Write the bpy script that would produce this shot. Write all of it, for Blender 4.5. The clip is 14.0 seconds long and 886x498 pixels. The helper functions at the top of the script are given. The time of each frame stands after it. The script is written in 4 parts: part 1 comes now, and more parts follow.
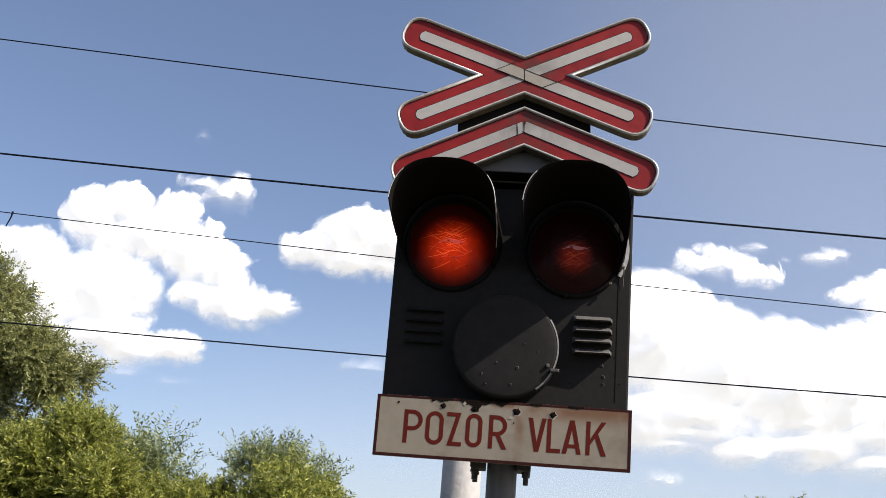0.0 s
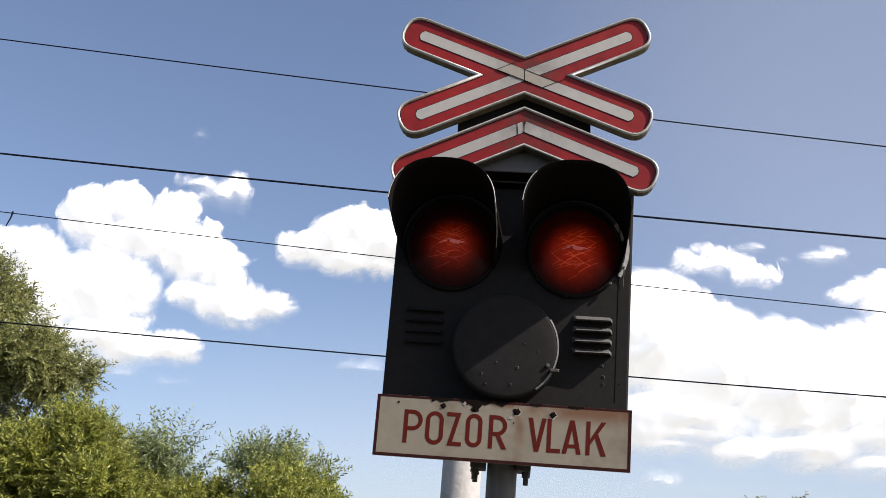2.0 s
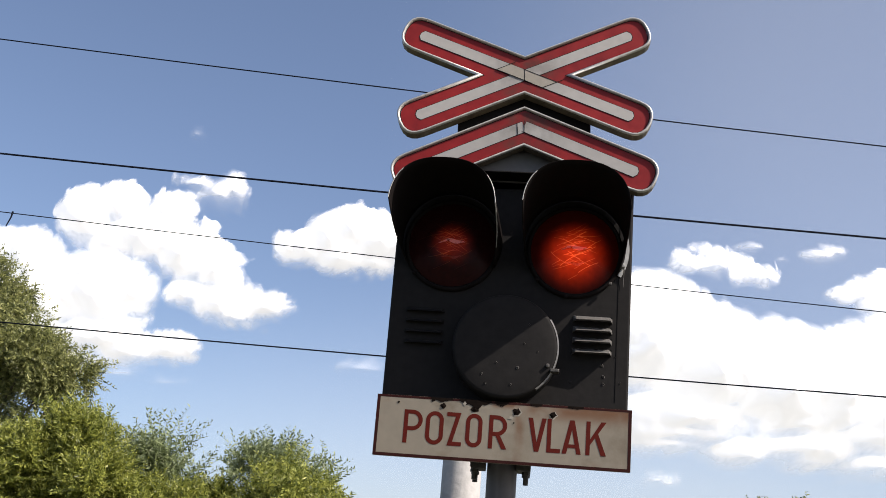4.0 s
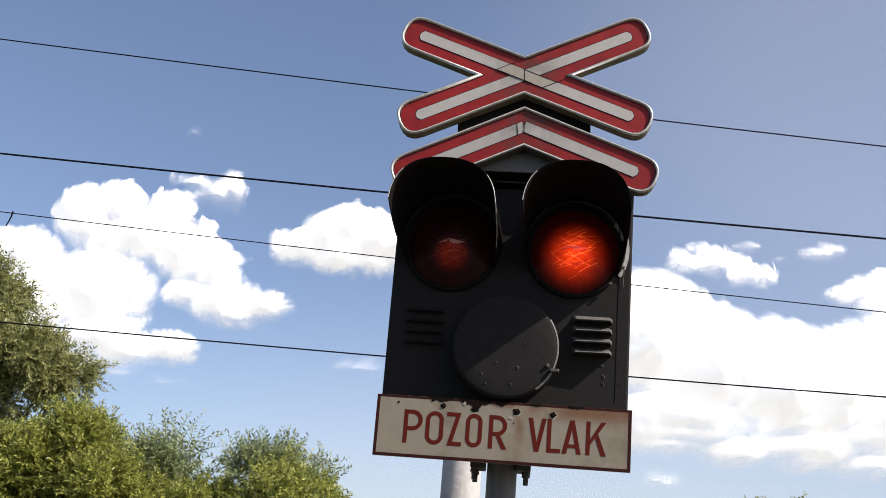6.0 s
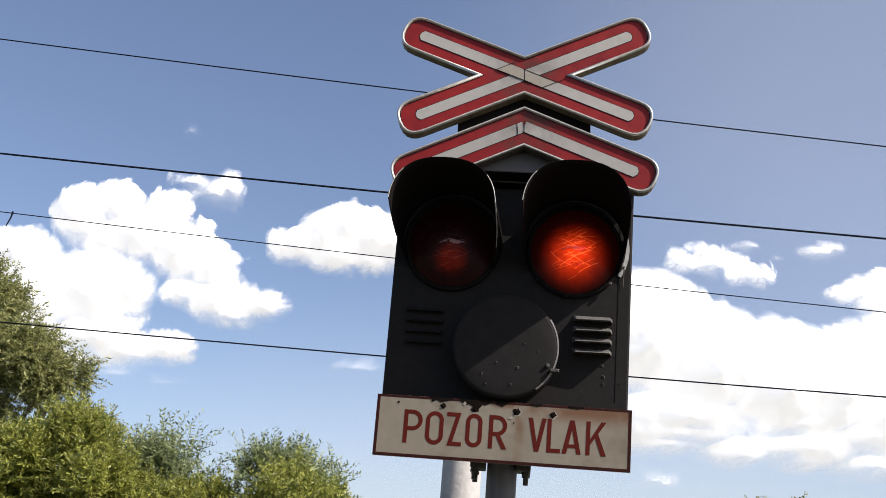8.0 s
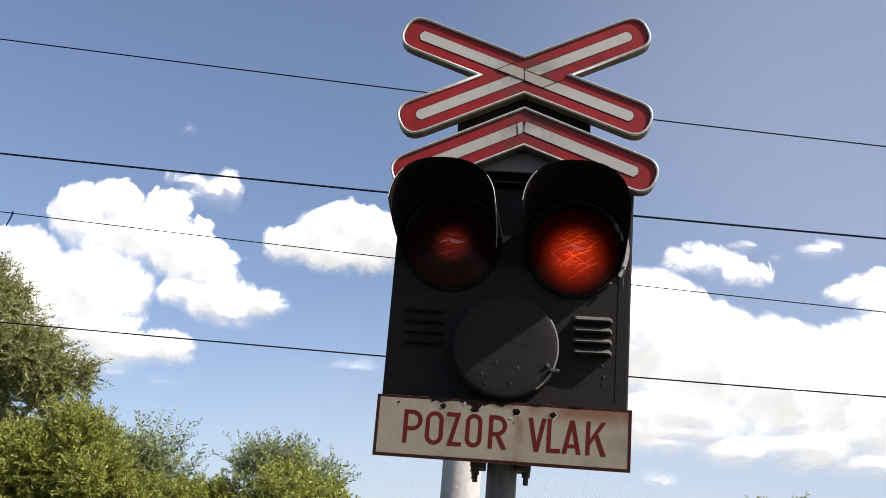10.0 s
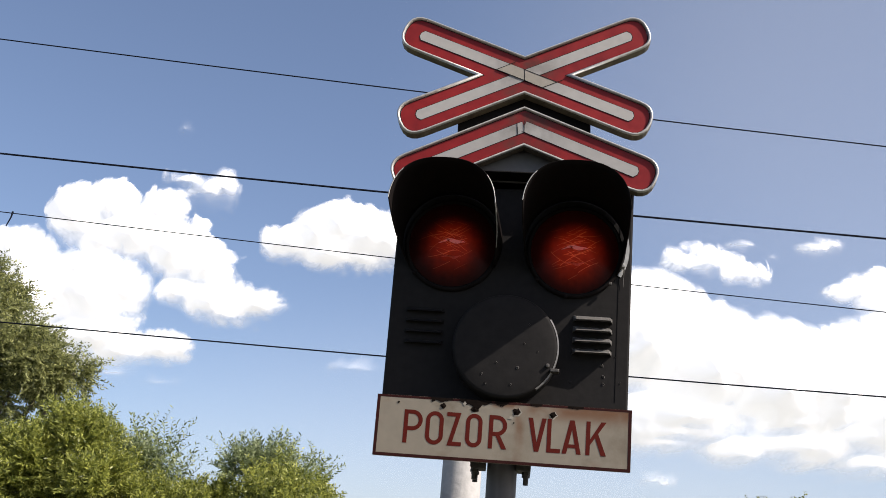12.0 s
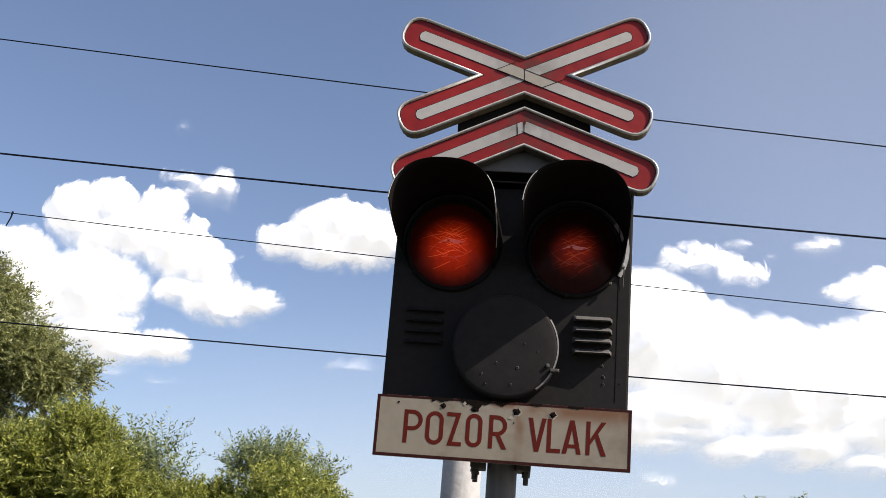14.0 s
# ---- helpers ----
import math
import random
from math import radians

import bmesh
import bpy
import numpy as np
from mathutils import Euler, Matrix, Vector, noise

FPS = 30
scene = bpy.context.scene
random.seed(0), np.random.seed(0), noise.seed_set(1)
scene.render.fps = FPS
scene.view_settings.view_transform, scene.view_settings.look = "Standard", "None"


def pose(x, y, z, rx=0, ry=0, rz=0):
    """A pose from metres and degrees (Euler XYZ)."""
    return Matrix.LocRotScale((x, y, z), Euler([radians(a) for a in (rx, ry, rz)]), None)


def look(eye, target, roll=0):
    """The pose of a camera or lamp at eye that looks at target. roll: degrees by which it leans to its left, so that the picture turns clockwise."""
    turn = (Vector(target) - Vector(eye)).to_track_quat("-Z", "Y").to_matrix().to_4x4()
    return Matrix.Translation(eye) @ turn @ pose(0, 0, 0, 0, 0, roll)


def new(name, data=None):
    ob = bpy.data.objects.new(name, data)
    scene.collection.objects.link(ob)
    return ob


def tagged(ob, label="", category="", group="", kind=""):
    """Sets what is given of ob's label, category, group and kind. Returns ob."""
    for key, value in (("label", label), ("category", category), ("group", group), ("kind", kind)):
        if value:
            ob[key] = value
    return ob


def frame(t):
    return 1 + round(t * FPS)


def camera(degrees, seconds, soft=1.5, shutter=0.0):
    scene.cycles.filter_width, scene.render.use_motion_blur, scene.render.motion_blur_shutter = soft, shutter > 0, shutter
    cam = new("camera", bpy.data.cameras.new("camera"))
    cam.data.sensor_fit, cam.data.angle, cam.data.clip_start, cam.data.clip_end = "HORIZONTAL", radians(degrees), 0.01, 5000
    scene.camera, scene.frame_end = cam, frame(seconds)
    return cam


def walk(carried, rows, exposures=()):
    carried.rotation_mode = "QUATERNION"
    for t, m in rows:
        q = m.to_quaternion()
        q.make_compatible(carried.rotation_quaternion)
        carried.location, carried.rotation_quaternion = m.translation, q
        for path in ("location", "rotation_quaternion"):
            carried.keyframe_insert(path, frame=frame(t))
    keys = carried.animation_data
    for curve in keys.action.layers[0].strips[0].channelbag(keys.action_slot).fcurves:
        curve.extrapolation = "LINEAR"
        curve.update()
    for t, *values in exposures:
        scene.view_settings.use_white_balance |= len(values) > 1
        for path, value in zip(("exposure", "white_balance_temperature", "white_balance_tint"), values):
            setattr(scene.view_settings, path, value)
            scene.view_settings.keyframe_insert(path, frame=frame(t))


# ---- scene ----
# ---- the viewpoint: a camera on a tripod, 1.6 m above the road ----
EYE = Vector((0.063, -2.94, 1.602))
SIGHT = look(EYE, EYE + Vector((-0.0823, 0.9522, 0.2940)), 4.636)
cam = camera(42.8, 14.0, soft=0.8)
walk(cam, [(0.0, SIGHT), (14.0, SIGHT)], [(0.0, 0.72, 7000, 13.5), (14.0, 0.72, 7000, 13.5)])

# ---- daylight ----
SUN = Vector((2.23, -1.0, 2.28)).normalized()
world = bpy.data.worlds.new("sky")
scene.world = world
world.use_nodes = True
_n = world.node_tree.nodes
_sky = _n.new("ShaderNodeTexSky")
_sky.sky_type, _sky.sun_disc = "NISHITA", False
_sky.sun_elevation, _sky.sun_rotation = math.asin(SUN.z), math.atan2(SUN.x, SUN.y)
_sky.air_density, _sky.dust_density, _sky.ozone_density = 0.70, 2.0, 2.2
_n["Background"].inputs[1].default_value = 0.115
world.node_tree.links.new(_sky.outputs[0], _n["Background"].inputs[0])
sun_data = bpy.data.lights.new("sun", "SUN")
sun_data.energy, sun_data.angle, sun_data.color = 4.3, radians(0.53), (1.0, 0.96, 0.90)
sun = new("sun", sun_data)
sun.matrix_world = look((0, 0, 30), Vector((0, 0, 30)) - SUN)


# ---- materials ----
def material(name, colour, rough=0.6, metal=0.0, vary=0.25, scale=8.0, bump=0.0, second=None, second_scale=2.0, amount=0.5, coat=0.0, island=0.0, each=0.0, gloss=0.5):
    """Paint or stone with fine grain, a second colour in patches, and relief."""
    m = bpy.data.materials.new(name)
    m.use_nodes = True
    nt = m.node_tree
    N, Lk = nt.nodes, nt.links
    b = N["Principled BSDF"]
    b.inputs["Roughness"].default_value = rough
    b.inputs["Metallic"].default_value = metal
    b.inputs["Coat Weight"].default_value = coat
    b.inputs["Specular IOR Level"].default_value = gloss
    co = N.new("ShaderNodeTexCoord")
    fine = N.new("ShaderNodeTexNoise")
    fine.inputs["Scale"].default_value, fine.inputs["Detail"].default_value = scale * 8, 6
    Lk.new(co.outputs["Object"], fine.inputs["Vector"])
    ramp = N.new("ShaderNodeMapRange")
    ramp.inputs[1].default_value, ramp.inputs[2].default_value = 0.25, 0.75
    ramp.inputs[3].default_value, ramp.inputs[4].default_value = 1 - vary, 1 + vary
    Lk.new(fine.outputs[0], ramp.inputs[0])
    base = N.new("ShaderNodeRGB")
    base.outputs[0].default_value = (*colour, 1)
    out = base.outputs[0]
    if second:
        big = N.new("ShaderNodeTexNoise")
        big.inputs["Scale"].default_value, big.inputs["Detail"].default_value = second_scale, 8
        big.inputs["Roughness"].default_value = 0.65
        Lk.new(co.outputs["Object"], big.inputs["Vector"])
        mr = N.new("ShaderNodeMapRange")
        mr.inputs[1].default_value, mr.inputs[2].default_value = 1 - amount, min(1.0, 1.18 - amount)
        Lk.new(big.outputs[0], mr.inputs[0])
        mix = N.new("ShaderNodeMix")
        mix.data_type = "RGBA"
        mix.inputs[7].default_value = (*second, 1)
        Lk.new(mr.outputs[0], mix.inputs[0])
        Lk.new(out, mix.inputs[6])
        out = mix.outputs[2]
    gain = N.new("ShaderNodeHueSaturation")
    Lk.new(out, gain.inputs["Color"])
    val = ramp.outputs[0]
    if island or each:
        geo = N.new("ShaderNodeNewGeometry") if island else N.new("ShaderNodeObjectInfo")
        sp = N.new("ShaderNodeMapRange")
        k = island or each
        sp.inputs[3].default_value, sp.inputs[4].default_value = 1 - k, 1 + k
        Lk.new(geo.outputs["Random Per Island" if island else "Random"], sp.inputs[0])
        mul = N.new("ShaderNodeMath")
        mul.operation = "MULTIPLY"
        Lk.new(val, mul.inputs[0])
        Lk.new(sp.outputs[0], mul.inputs[1])
        val = mul.outputs[0]
    Lk.new(val, gain.inputs["Value"])
    Lk.new(gain.outputs[0], b.inputs["Base Color"])
    rr = N.new("ShaderNodeMapRange")
    rr.inputs[3].default_value, rr.inputs[4].default_value = max(0.03, rough - 0.12), min(1, rough + 0.12)
    Lk.new(fine.outputs[0], rr.inputs[0])
    Lk.new(rr.outputs[0], b.inputs["Roughness"])
    if bump:
        bp = N.new("ShaderNodeBump")
        bp.inputs["Strength"].default_value, bp.inputs["Distance"].default_value = bump, 0.004
        Lk.new(fine.outputs[0], bp.inputs["Height"])
        Lk.new(bp.outputs[0], b.inputs["Normal"])
    return m


def leaf_material(name, dark, light, glow=0.45):
    """Leaves: each its own green, matt gloss above, light passing through."""
    m = bpy.data.materials.new(name)
    m.use_nodes = True
    N, Lk = m.node_tree.nodes, m.node_tree.links
    b = N["Principled BSDF"]
    b.inputs["Roughness"].default_value = 0.38
    geo = N.new("ShaderNodeNewGeometry")
    mix = N.new("ShaderNodeMix")
    mix.data_type = "RGBA"
    mix.inputs[6].default_value, mix.inputs[7].default_value = (*dark, 1), (*light, 1)
    Lk.new(geo.outputs["Random Per Island"], mix.inputs[0])
    Lk.new(mix.outputs[2], b.inputs["Base Color"])
    tr = N.new("ShaderNodeBsdfTranslucent")
    Lk.new(mix.outputs[2], tr.inputs["Color"])
    sh = N.new("ShaderNodeMixShader")
    sh.inputs[0].default_value = glow
    Lk.new(b.outputs[0], sh.inputs[1])
    Lk.new(tr.outputs[0], sh.inputs[2])
    Lk.new(sh.outputs[0], N["Material Output"].inputs[0])
    return m


def cloud_material(name, glow):
    """Sunlit cloud: white, its scattered light put in as a glow, thinning out where its density falls."""
    m = bpy.data.materials.new(name)
    m.use_nodes = True
    N, Lk = m.node_tree.nodes, m.node_tree.links
    N.remove(N["Principled BSDF"])
    dif = N.new("ShaderNodeBsdfDiffuse")
    dif.inputs[0].default_value = (0.8, 0.8, 0.8, 1)
    # Emission stands in for sunlight scattered inside the cloud.
    em = N.new("ShaderNodeEmission")
    em.inputs[0].default_value, em.inputs[1].default_value = (0.90, 0.945, 1.0, 1), glow
    add = N.new("ShaderNodeAddShader")
    Lk.new(dif.outputs[0], add.inputs[0])
    Lk.new(em.outputs[0], add.inputs[1])
    at = N.new("ShaderNodeAttribute")
    at.attribute_name = "cloud_cover"
    tp = N.new("ShaderNodeBsdfTransparent")
    mx = N.new("ShaderNodeMixShader")
    Lk.new(at.outputs["Fac"], mx.inputs[0])
    Lk.new(tp.outputs[0], mx.inputs[1])
    Lk.new(add.outputs[0], mx.inputs[2])
    Lk.new(mx.outputs[0], N["Material Output"].inputs[0])
    return m


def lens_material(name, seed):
    """Red signal glass, its glow painted to fade towards the rim, scored with fine arcs that pass more of the lamp's
    light.
    """
    m = bpy.data.materials.new(name)
    m.use_nodes = True
    N, Lk = m.node_tree.nodes, m.node_tree.links
    b = N["Principled BSDF"]
    b.inputs["Base Color"].default_value = (0.02, 0.004, 0.004, 1)
    b.inputs["Roughness"].default_value = 0.3
    b.inputs["Specular IOR Level"].default_value = 0.08
    co = N.new("ShaderNodeTexCoord")
    flat = N.new("ShaderNodeVectorMath")
    flat.operation = "MULTIPLY"
    flat.inputs[1].default_value = (1, 0, 1)
    Lk.new(co.outputs["Object"], flat.inputs[0])

    def far_from(p):
        d = N.new("ShaderNodeVectorMath")
        d.operation = "DISTANCE"
        d.inputs[1].default_value = p
        Lk.new(flat.outputs[0], d.inputs[0])
        return d.outputs["Value"]

    def sum_of(op, p, q, third=None):
        r = N.new("ShaderNodeMath")
        r.operation = op
        for k, v in enumerate((p, q, third)):
            if isinstance(v, float):
                r.inputs[k].default_value = v
            elif v is not None:
                Lk.new(v, r.inputs[k])
        return r.outputs[0]
    rng = random.Random(seed)
    total = None
    for k in range(38):
        a = radians(rng.choice((-1, 1)) * rng.uniform(8, 38))
        x, z = rng.gauss(0.006, 0.032), rng.gauss(0.006, 0.030)
        big = rng.choice((-1, 1)) * rng.uniform(0.10, 0.35)
        arc = (x - math.sin(a) * big, 0.0, z + math.cos(a) * big)
        line = sum_of("COMPARE", far_from(arc), abs(big), rng.uniform(0.00035, 0.0008))
        near = sum_of("LESS_THAN", far_from((x, 0.0, z)), rng.uniform(0.012, 0.04))
        one = sum_of("MULTIPLY", sum_of("MULTIPLY", line, near), rng.uniform(0.35, 1.0))
        total = one if total is None else sum_of("MAXIMUM", total, one)
    blotch = N.new("ShaderNodeTexNoise")
    blotch.inputs["Scale"].default_value, blotch.inputs["Detail"].default_value = 45, 3
    Lk.new(flat.outputs[0], blotch.inputs[0])
    mix = N.new("ShaderNodeMix")
    mix.data_type = "RGBA"
    mix.inputs[6].default_value = (0.40, 0.026, 0.004, 1)
    mix.inputs[7].default_value = (0.95, 0.20, 0.075, 1)
    Lk.new(total, mix.inputs[0])
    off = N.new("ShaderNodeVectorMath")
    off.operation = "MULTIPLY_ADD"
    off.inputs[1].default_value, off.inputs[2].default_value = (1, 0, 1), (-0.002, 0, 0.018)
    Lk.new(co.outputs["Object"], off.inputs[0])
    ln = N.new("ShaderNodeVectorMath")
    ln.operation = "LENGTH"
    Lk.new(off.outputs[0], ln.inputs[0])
    # Lamp glow's fall-off from low centre to rim, painted into the transmitted colour.
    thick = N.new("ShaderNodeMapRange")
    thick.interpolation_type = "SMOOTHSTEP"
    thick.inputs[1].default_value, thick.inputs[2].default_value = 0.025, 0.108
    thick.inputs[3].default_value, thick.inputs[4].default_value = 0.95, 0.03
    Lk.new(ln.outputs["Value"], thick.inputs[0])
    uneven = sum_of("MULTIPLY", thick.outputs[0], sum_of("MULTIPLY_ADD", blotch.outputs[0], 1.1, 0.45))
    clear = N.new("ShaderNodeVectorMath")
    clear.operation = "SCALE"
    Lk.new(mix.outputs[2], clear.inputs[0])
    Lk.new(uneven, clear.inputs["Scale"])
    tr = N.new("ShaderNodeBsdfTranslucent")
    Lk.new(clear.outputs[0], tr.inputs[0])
    ad = N.new("ShaderNodeAddShader")
    Lk.new(b.outputs[0], ad.inputs[0])
    Lk.new(tr.outputs[0], ad.inputs[1])
    Lk.new(ad.outputs[0], N["Material Output"].inputs[0])
    return m


def glint_material(name, face, through_glass):
    """A reflection painted on the glass: pale where light falls on it, glowing a little with the lamp behind."""
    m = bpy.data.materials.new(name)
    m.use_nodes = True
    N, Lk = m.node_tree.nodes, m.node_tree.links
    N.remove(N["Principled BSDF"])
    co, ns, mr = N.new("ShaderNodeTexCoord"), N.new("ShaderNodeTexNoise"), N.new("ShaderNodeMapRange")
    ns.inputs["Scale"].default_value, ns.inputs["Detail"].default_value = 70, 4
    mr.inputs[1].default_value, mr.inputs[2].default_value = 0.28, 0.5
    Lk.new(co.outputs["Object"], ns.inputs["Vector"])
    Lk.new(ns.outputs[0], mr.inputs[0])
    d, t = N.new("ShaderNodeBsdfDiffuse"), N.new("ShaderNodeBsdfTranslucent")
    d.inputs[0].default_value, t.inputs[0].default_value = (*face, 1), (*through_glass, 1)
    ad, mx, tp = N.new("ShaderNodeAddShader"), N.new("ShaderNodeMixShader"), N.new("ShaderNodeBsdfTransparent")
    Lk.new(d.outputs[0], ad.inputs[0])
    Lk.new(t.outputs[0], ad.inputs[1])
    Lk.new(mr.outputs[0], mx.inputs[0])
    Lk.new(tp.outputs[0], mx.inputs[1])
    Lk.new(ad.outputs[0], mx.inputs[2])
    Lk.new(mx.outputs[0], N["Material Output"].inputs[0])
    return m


def glow_material(name, colour, strength):
    m = bpy.data.materials.new(name)
    m.use_nodes = True
    b = m.node_tree.nodes["Principled BSDF"]
    b.inputs["Base Color"].default_value = (*colour, 1)
    b.inputs["Emission Color"].default_value = (*colour, 1)
    b.inputs["Emission Strength"].default_value = strength
    return m


BOX = material("charcoal paint", (0.0165, 0.0157, 0.0156), 0.6, vary=0.15, scale=6, bump=0.15, second=(0.020, 0.019, 0.0188), second_scale=5, amount=0.42, gloss=0.05)
# Sunlight painted in: lighter box paint for louvres and cover edge; also flaked edges.
SUNLIT_CHIPPED = material("sunlit and chipped charcoal paint", (0.115, 0.112, 0.108), 0.35, vary=0.08, scale=10, bump=0.03, gloss=0.9)
HOOD = material("black hood paint", (0.010, 0.0085, 0.0085), 0.8, vary=0.2, scale=6, bump=0.1, gloss=0.03)
WORN = material("worn bare edge", (0.35, 0.35, 0.34), 0.45, 0.3, vary=0.3, scale=10, bump=0.1)
RED = material("signal red paint", (0.185, 0.0075, 0.0085), 0.5, gloss=0.25, vary=0.16, scale=5, second=(0.14, 0.006, 0.0075), second_scale=7, amount=0.5, bump=0.05)
CREAM = material("dulled white paint", (0.30, 0.292, 0.277), 0.5, vary=0.06, scale=6, second=(0.255, 0.238, 0.205), second_scale=9, amount=0.4, bump=0.05)
RIM = material("dull bare aluminium rim", (0.46, 0.445, 0.41), 0.32, 0.5, vary=0.2, scale=10, second=(0.25, 0.215, 0.165), second_scale=14, amount=0.36, bump=0.1)


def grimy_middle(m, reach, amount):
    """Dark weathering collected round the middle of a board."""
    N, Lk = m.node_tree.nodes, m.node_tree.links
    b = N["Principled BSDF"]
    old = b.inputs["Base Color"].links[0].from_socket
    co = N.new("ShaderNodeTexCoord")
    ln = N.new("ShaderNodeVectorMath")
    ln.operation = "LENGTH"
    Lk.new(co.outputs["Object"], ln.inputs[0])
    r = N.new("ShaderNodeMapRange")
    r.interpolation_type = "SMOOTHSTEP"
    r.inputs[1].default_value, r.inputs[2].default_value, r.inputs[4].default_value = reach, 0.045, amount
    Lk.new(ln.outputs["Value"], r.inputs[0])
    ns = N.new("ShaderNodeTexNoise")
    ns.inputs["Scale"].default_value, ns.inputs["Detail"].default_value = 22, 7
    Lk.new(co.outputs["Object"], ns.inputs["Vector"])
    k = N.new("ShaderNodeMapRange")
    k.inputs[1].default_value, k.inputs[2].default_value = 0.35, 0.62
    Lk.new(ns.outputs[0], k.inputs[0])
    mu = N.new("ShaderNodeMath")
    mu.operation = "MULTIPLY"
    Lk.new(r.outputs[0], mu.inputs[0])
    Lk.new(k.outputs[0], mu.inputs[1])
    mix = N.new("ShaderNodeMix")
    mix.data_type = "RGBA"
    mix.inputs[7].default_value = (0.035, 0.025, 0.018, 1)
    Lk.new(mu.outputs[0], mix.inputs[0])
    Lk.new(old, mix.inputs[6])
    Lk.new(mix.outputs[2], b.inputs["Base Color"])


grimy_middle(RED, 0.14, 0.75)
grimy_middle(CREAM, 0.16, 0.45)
GRIMY = material("grimy white paint", (0.235, 0.215, 0.18), 0.55, vary=0.1, scale=8, second=(0.24, 0.21, 0.18), second_scale=16, amount=0.5)
BAFFLE_BLACK = material("matt baffle black", (0.004, 0.004, 0.004), 1.0, gloss=0.0)
BLACK = material("black paint", (0.010, 0.009, 0.009), 0.7, gloss=0.15)
BACK = material("dark steel back", (0.035, 0.034, 0.032), 0.6, vary=0.3, scale=6, bump=0.1)
PLATE = material("grey backing plate", (0.12, 0.12, 0.122), 0.55, vary=0.1, scale=6, bump=0.1, gloss=0.3)
SIDE = material("grimy rim side", (0.13, 0.108, 0.075), 0.6, 0.2, vary=0.4, scale=8, second=(0.06, 0.045, 0.03), second_scale=12, amount=0.5, bump=0.2)
ENAMEL = material("yellowed white enamel", (0.190, 0.166, 0.128), 0.45, vary=0.08, scale=4, second=(0.122, 0.098, 0.066), second_scale=5, amount=0.5, bump=0.05)


def rust_stained(m):
    """Rust run from the top edge and down from a bolt hole, over the enamel."""
    N, Lk = m.node_tree.nodes, m.node_tree.links
    b = N["Principled BSDF"]
    old = b.inputs["Base Color"].links[0].from_socket
    co = N.new("ShaderNodeTexCoord")
    sep = N.new("ShaderNodeSeparateXYZ")
    Lk.new(co.outputs["Object"], sep.inputs[0])
    ns = N.new("ShaderNodeTexNoise")
    ns.inputs["Scale"].default_value, ns.inputs["Detail"].default_value = 14, 6
    Lk.new(co.outputs["Object"], ns.inputs["Vector"])

    def ramp(sock, a, b_):
        r = N.new("ShaderNodeMapRange")
        r.interpolation_type = "SMOOTHSTEP"
        r.inputs[1].default_value, r.inputs[2].default_value = a, b_
        Lk.new(sock, r.inputs[0])
        return r.outputs[0]

    def both(p, q, op="MULTIPLY"):
        r = N.new("ShaderNodeMath")
        r.operation, r.use_clamp = op, True
        Lk.new(p, r.inputs[0])
        Lk.new(q, r.inputs[1])
        return r.outputs[0]
    edge = both(both(ramp(sep.outputs["Z"], 2.042, 2.084), ramp(sep.outputs["X"], 0.02, 0.10)), ramp(ns.outputs[0], 0.12, 0.55))
    edge_all = both(ramp(sep.outputs["Z"], 2.074, 2.092), ramp(ns.outputs[0], 0.48, 0.62))
    run = both(both(ramp(sep.outputs["X"], 0.026, 0.040), ramp(sep.outputs["X"], 0.062, 0.046)), ramp(ns.outputs[0], 0.25, 0.75))
    foot = both(ramp(sep.outputs["Z"], 1.966, 1.942), ramp(ns.outputs[0], 0.42, 0.80))
    total = both(both(both(edge, edge_all, "MAXIMUM"), run, "MAXIMUM"), foot, "MAXIMUM")
    mix = N.new("ShaderNodeMix")
    mix.data_type = "RGBA"
    mix.inputs[7].default_value = (0.115, 0.052, 0.02, 1)
    Lk.new(total, mix.inputs[0])
    Lk.new(old, mix.inputs[6])
    Lk.new(mix.outputs[2], b.inputs["Base Color"])


rust_stained(ENAMEL)
LETTER = material("faded red lettering", (0.072, 0.0075, 0.0045), 0.65, gloss=0.1, vary=0.15, scale=8)
BORDER = material("faded red border", (0.024, 0.0045, 0.004), 0.7, gloss=0.12, vary=0.3, scale=8, second=(0.036, 0.009, 0.005), second_scale=14, amount=0.45)
HOLE = material("rusted bolt hole", (0.0075, 0.005, 0.004), 0.9, gloss=0.05, vary=0.5, scale=14)
STEEL = material("grey painted steel", (0.085, 0.083, 0.094), 0.5, vary=0.1, scale=6, second=(0.065, 0.064, 0.07), second_scale=5, amount=0.4, bump=0.1)
DARK_STEEL = material("dark weathered steel", (0.05, 0.047, 0.044), 0.6, 0.3, vary=0.4, scale=10, bump=0.3)
WHITE_POLE = material("whitewashed concrete", (0.40, 0.395, 0.39), 0.75, vary=0.12, scale=5, second=(0.30, 0.295, 0.285), second_scale=8, amount=0.4, bump=0.6)
WIRE = material("dark overhead wire", (0.004, 0.006, 0.012), 0.8, 0.0, gloss=0.1)
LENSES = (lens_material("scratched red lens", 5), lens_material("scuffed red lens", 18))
GLINT = glint_material("pale painted reflection", (0.42, 0.24, 0.25), (0.75, 0.22, 0.12))
GLINT_FAINT = glint_material("faint painted reflection", (0.11, 0.04, 0.04), (0.5, 0.06, 0.02))
BULB = glow_material("glowing filament bulb", (1.0, 0.64, 0.34), 21.0)
GRASS = material("dry grass ground", (0.055, 0.058, 0.035), 0.9, vary=0.4, scale=0.6, second=(0.085, 0.078, 0.06), second_scale=0.15, amount=0.5, bump=0.6)
BARK = material("grey brown bark", (0.12, 0.095, 0.07), 0.9, vary=0.4, scale=4, bump=0.8)
